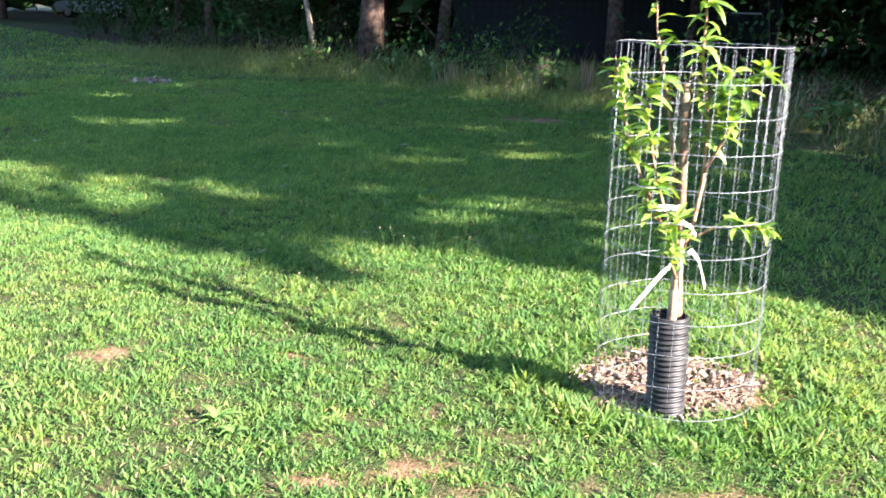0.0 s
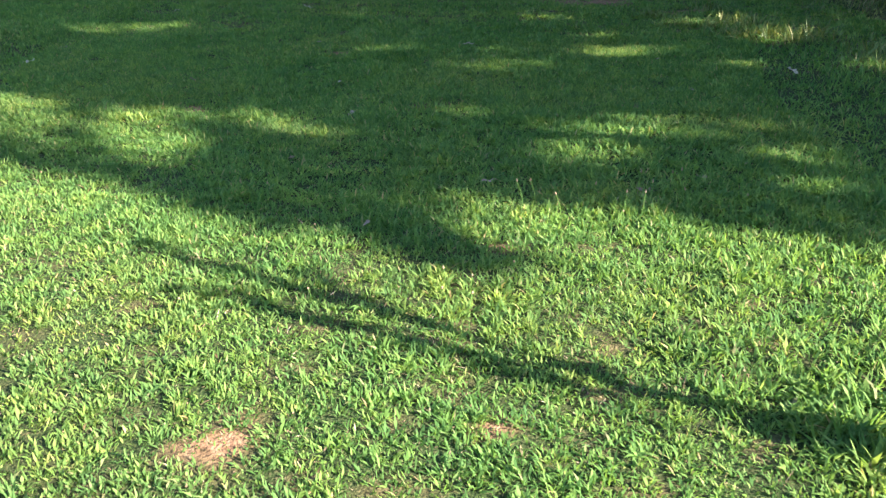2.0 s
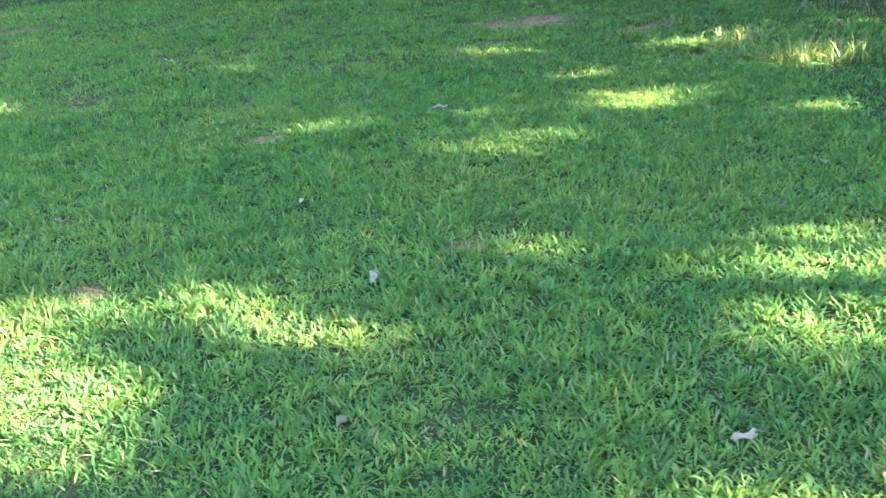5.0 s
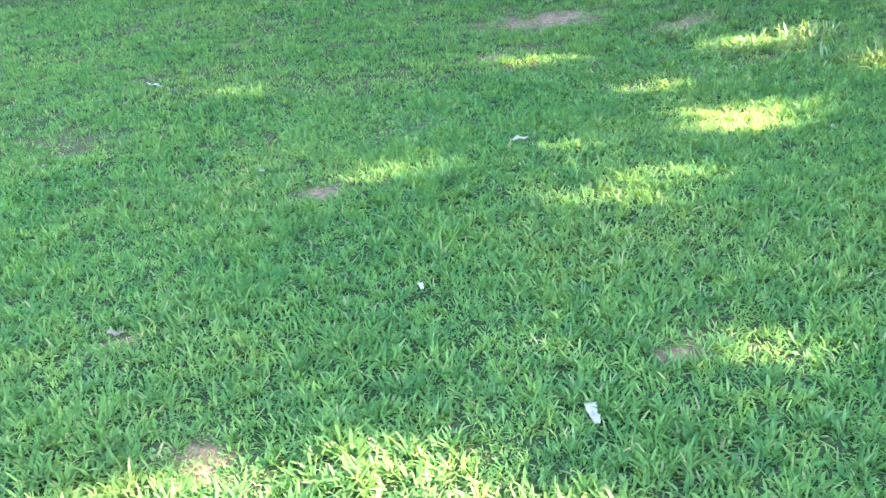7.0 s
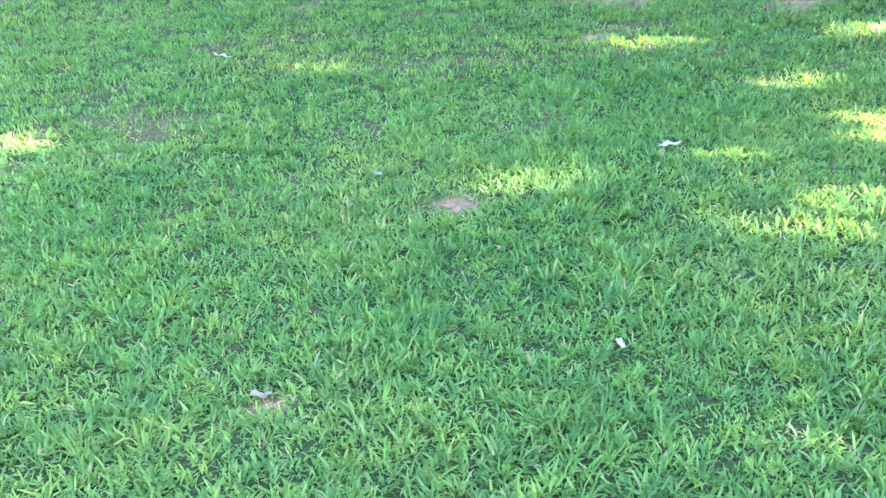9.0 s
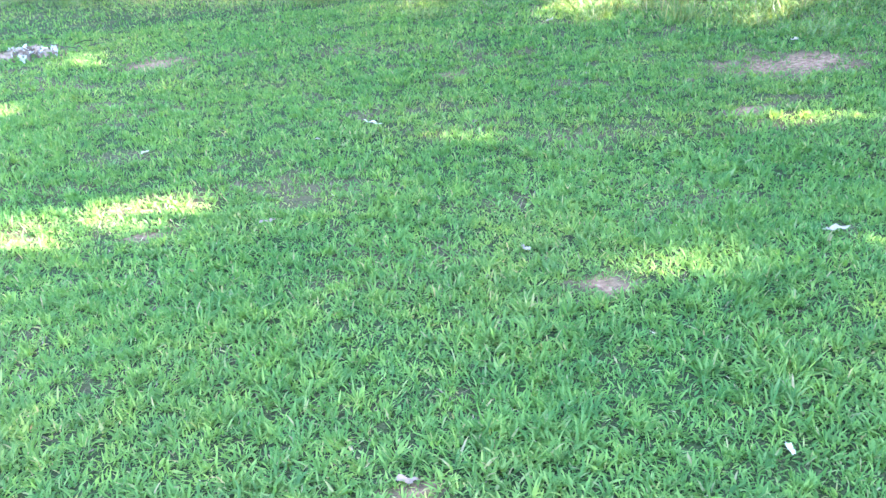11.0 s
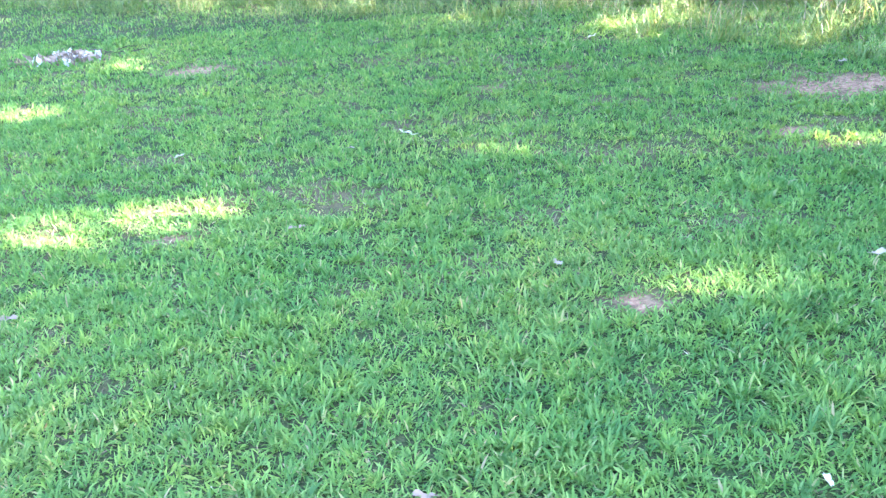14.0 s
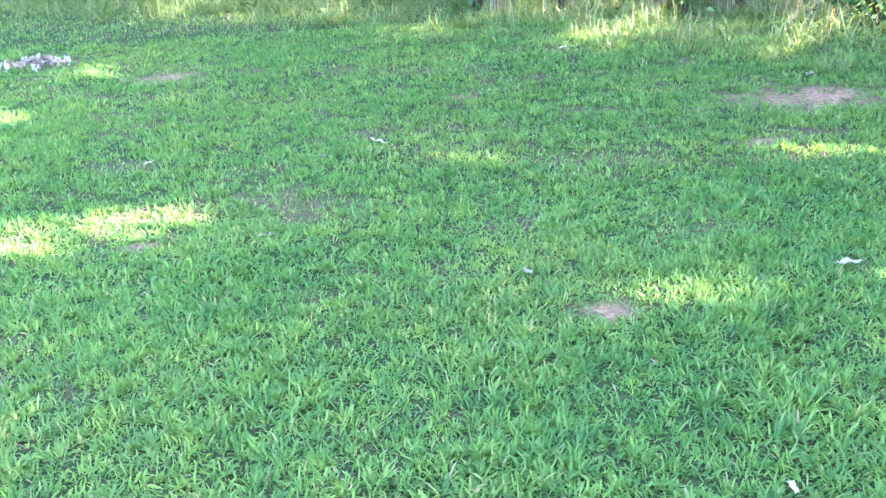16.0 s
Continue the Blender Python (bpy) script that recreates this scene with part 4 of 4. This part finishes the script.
strip("ribbon", [(-0.025, -0.02, 0.495), (-0.055, -0.04, 0.475), (-0.085, -0.06, 0.445), (-0.125, -0.08, 0.40), (-0.155, -0.09, 0.365)], 0.019, "frayed white plastic ribbon tied to the sapling", "ribbon")
strip("ribbon", [(0.0, -0.02, 0.52), (0.03, -0.035, 0.545), (0.05, -0.045, 0.52), (0.065, -0.05, 0.47), (0.075, -0.05, 0.435)], 0.019, "white plastic ribbon hanging from the sapling", "ribbon")
strip("plant_label", [(-0.115, -0.035, 0.675), (-0.08, -0.04, 0.677), (-0.04, -0.038, 0.678), (-0.015, -0.03, 0.676)], 0.019, "blank white plastic plant label tied across the branches", "plant label")
strip("ribbon", [(-0.03, -0.03, 0.625), (-0.01, -0.035, 0.635), (0.02, -0.03, 0.62), (0.04, -0.02, 0.59)], 0.014, "white tie holding the sapling to its stake", "tie")

# mulch round the stem
r = np.random.default_rng(77)
g = Geo()
for k in range(2300):
    a, q = r.uniform(0, math.tau), math.sqrt(r.uniform(0, 1))
    x, y = 0.79 + (0.32 + 0.05 * math.sin(3 * a + 1) + 0.03 * math.sin(7 * a)) * q * math.cos(a), 3.40 + (0.29 + 0.04 * math.sin(4 * a)) * q * math.sin(a)
    if (x - BX) ** 2 + (y - BY) ** 2 < 0.068 ** 2:
        continue
    s = r.uniform(0.008, 0.034)
    g.box(Matrix.Translation((x, y, float(ground_z(x, y)) + 0.004 + 0.03 * (1 - q) * r.uniform(0, 1) + 0.006 * r.uniform(0, 1))) @ Euler(r.normal(0, 0.45, 3) + (0, 0, r.uniform(0, 6))).to_matrix().to_4x4(),
          s, s * r.uniform(0.2, 0.55), r.uniform(0.0015, 0.004))
tagged(new("mulch", g.mesh("mulch", CHIP, False)), "loose brown and tan wood-chip mulch round the stem", "mulch", kind="stuff")


# ---- things lying on the lawn ----
def lobed_leaf(seed, size, mat):
    """A dry curled leaf with lobes and a stalk."""
    r = random.Random(seed)
    n, rim_pts = 40, []
    for i in range(n):
        a = math.tau * i / n
        q = 0.36 + 0.05 * math.cos(5 * a + seed) + 0.03 * math.cos(11 * a + seed) + 0.06 * math.cos(3 * a + 2 * seed) + 0.12 * math.cos(a)
        rim_pts.append(Vector((math.cos(a) * q * size * 1.45, math.sin(a) * q * size * 0.72, 0)))
    slim = r.uniform(0.6, 1.0)
    ca, cb = r.uniform(0.1, 0.45) / size, r.uniform(-0.3, 0.3) / size

    def curl(p):
        return Vector((p.x, p.y * slim, ca * p.y * p.y * 2 + cb * p.x * p.x + 0.5 * ca * p.x * p.y + 0.06 * size * math.sin(p.x / size * 9 + seed)))

    g = Geo()
    rows = [[curl(p * f) for p in rim_pts + rim_pts[:1]] for f in (0.04, 0.4, 0.75, 1.0)]
    g.grid(rows)
    g.tube([curl(Vector((-0.1 * size, 0, 0))), curl(Vector((-0.3 * size, 0, 0))), curl(Vector((-0.62 * size, 0.05 * size, 0)))], [0.0016, 0.0014, 0.001], 5)
    return g.mesh("fallen_leaf", mat)


FALLEN = [(-0.55, 8.70, 0.09, 0), (-2.08, 10.97, 0.115, 0), (-1.50, 10.87, 0.085, 1), (-1.19, 6.62, 0.1, 0), (-0.47, 5.47, 0.085, 1), (-1.39, 5.79, 0.06, 1),
          (0.39, 6.81, 0.085, 1), (0.78, 7.15, 0.065, 0), (0.78, 8.2, 0.085, 1), (-2.71, 9.62, 0.09, 1), (-3.76, 9.02, 0.10, 1),
          (-1.70, 8.95, 0.085, 0), (-3.38, 10.98, 0.075, 0), (-3.69, 8.25, 0.105, 0), (-1.15, 8.49, 0.06, 1), (0.17, 5.27, 0.09, 1),
          (-1.37, 7.52, 0.055, 0), (-2.34, 7.65, 0.07, 1), (1.53, 7.64, 0.13, 0), (0.13, 5.21, 0.07, 1), (0.43, 5.43, 0.07, 1), (-0.96, 4.91, 0.06, 0), (-0.60, 11.58, 0.07, 0), (1.05, 11.9, 0.09, 0), (-2.43, 10.75, 0.05, 0), (-0.3, 13.6, 0.1, 0)]
for k, (x, y, s, brown) in enumerate(FALLEN):
    r = random.Random(3007 + k)
    ob = new("fallen_leaf", lobed_leaf(k, s * 0.8, BROWN_LEAF if brown else DRY_LEAF))
    ob.location = (x, y, float(ground_z(x, y)) + (0.026 if not brown else 0.016))
    ob.rotation_euler = (r.uniform(-0.13, 0.13), r.uniform(-0.13, 0.13), r.uniform(0, math.tau))
    tagged(ob, "curled dry brown leaf lying in the grass" if brown else "pale curled dry leaf lying on the lawn", "leaf", "fallen leaves on the lawn")

# heap of bleached leaves and twigs
heap = thing("leaf_heap", "heap of bleached dry leaves and twigs on the lawn", "debris heap", (-4.85, 14.6, 0))
heap_leaves = [lobed_leaf(60 + k, 0.050 + 0.010 * k, (DEBRIS, BROWN_LEAF, DEBRIS, BROWN_LEAF, BROWN_LEAF)[k]) for k in range(5)]
for k in range(120):
    r = random.Random(8800 + k)
    x, y = r.gauss(0.0, 0.16), r.gauss(-0.05, 0.12)
    q = max(0, 1 - math.hypot(x / 0.6, y / 0.3))
    ob = part("dry_leaf", heap_leaves[k % 5], DRY_LEAF, heap)
    ob.location = (x, y, 0.025 + 0.055 * q * r.uniform(0.2, 1))
    ob.rotation_euler = (r.gauss(0, 0.9), r.gauss(0, 0.9), r.uniform(0, 6))
for k in range(9):
    r = random.Random(8900 + k)
    x, y, a, L = r.gauss(0.08, 0.22), r.gauss(0, 0.07), r.gauss(0, 0.6), r.uniform(0.1, 0.28)
    z = r.uniform(0.03, 0.08)
    part("twig", Geo().tube([(x, y, z), (x + L * 0.5 * math.cos(a), y + L * 0.5 * math.sin(a), z + 0.015), (x + L * math.cos(a), y + L * math.sin(a), z + r.uniform(-0.02, 0.03))], [0.0045, 0.004, 0.0025], 5), BARK, heap)


def seed_stalk(x, y, height, lean, seed):
    root = thing("plantain_stalk", "thin plantain stalk with a pale seed head", "weed", (x, y, float(ground_z(x, y))), "seed stalks in the lawn")
    top = Vector((lean[0], lean[1], height))
    part("stalk", Geo().tube([(0, 0, -0.01), top * 0.5 + Vector((0.004, 0, 0.004)), top], [0.0014, 0.0012, 0.001], 5), WEED, root)
    part("seed_head", Geo().tube([top, top * 1.03, top * 1.08, top * 1.12], [0.0015, 0.0035, 0.0032, 0.0012], 7), STRAW, root)


for k in range(34):
    r = random.Random(4000 + k)
    if k < 11:
        x, y = (-0.10, 0.02, 0.06, -0.24, 0.12, 0.2, -0.3, 0.3, -0.35, 0.08, 0.26)[k] + r.uniform(-0.03, 0.03), 5.05 + r.uniform(-0.12, 0.16)
    elif k < 18:
        x, y = r.uniform(-1.1, -0.5), r.uniform(3.95, 4.4)
    else:
        x, y = r.uniform(-3, 1.2), r.uniform(3.0, 7)
    seed_stalk(x, y, r.uniform(0.09, 0.15) if k < 11 else r.uniform(0.05, 0.085), (r.uniform(-0.03, 0.03), r.uniform(-0.03, 0.03)), k)


def rosette(x, y, size, leaves, seed):
    r = random.Random(seed)
    root = thing("broadleaf_weed", "low rosette of broad green weed leaves", "weed", (x, y, float(ground_z(x, y))), "weeds in the lawn")
    for k in range(leaves):
        L, w = size * r.uniform(0.45, 1.1), size * r.uniform(0.06, 0.13)
        a, lift = math.tau * k / leaves + r.uniform(-0.6, 0.6), r.uniform(0.35, 1.3)
        rows = []
        for i in range(6):
            s = i / 5
            hw = w * max(0.06, math.sin(math.pi * min(1, s * 0.92 + 0.06)))
            rows.append([(L * s * math.cos(lift * (1 - 0.5 * s)), q * hw, 0.01 + L * s * math.sin(lift * (1 - 0.75 * s)) + abs(q) * hw * 0.35) for q in (-1, 0, 1)])
        ob = part("leaf", Geo().grid(rows), WEED, root)
        ob.rotation_euler = (0, 0, a)


for k, (x, y, s, n) in enumerate(((-0.64, 2.93, 0.095, 15), (-0.57, 2.85, 0.075, 12), (-0.62, 5.35, 0.06, 5), (-0.45, 5.25, 0.055, 5), (-1.72, 3.3, 0.06, 9), (-0.9, 4.15, 0.055, 8), (0.1, 4.5, 0.05, 8), (-1.35, 3.1, 0.06, 8), (0.35, 2.75, 0.06, 9), (-0.2, 3.4, 0.05, 7), (0.5, 5.0, 0.055, 7), (-1.3, 4.9, 0.05, 6), (1.42, 7.92, 0.09, 7), (1.68, 8.72, 0.14, 8), (2.05, 7.8, 0.09, 6))):
    rosette(x, y, s, n, 5000 + k)
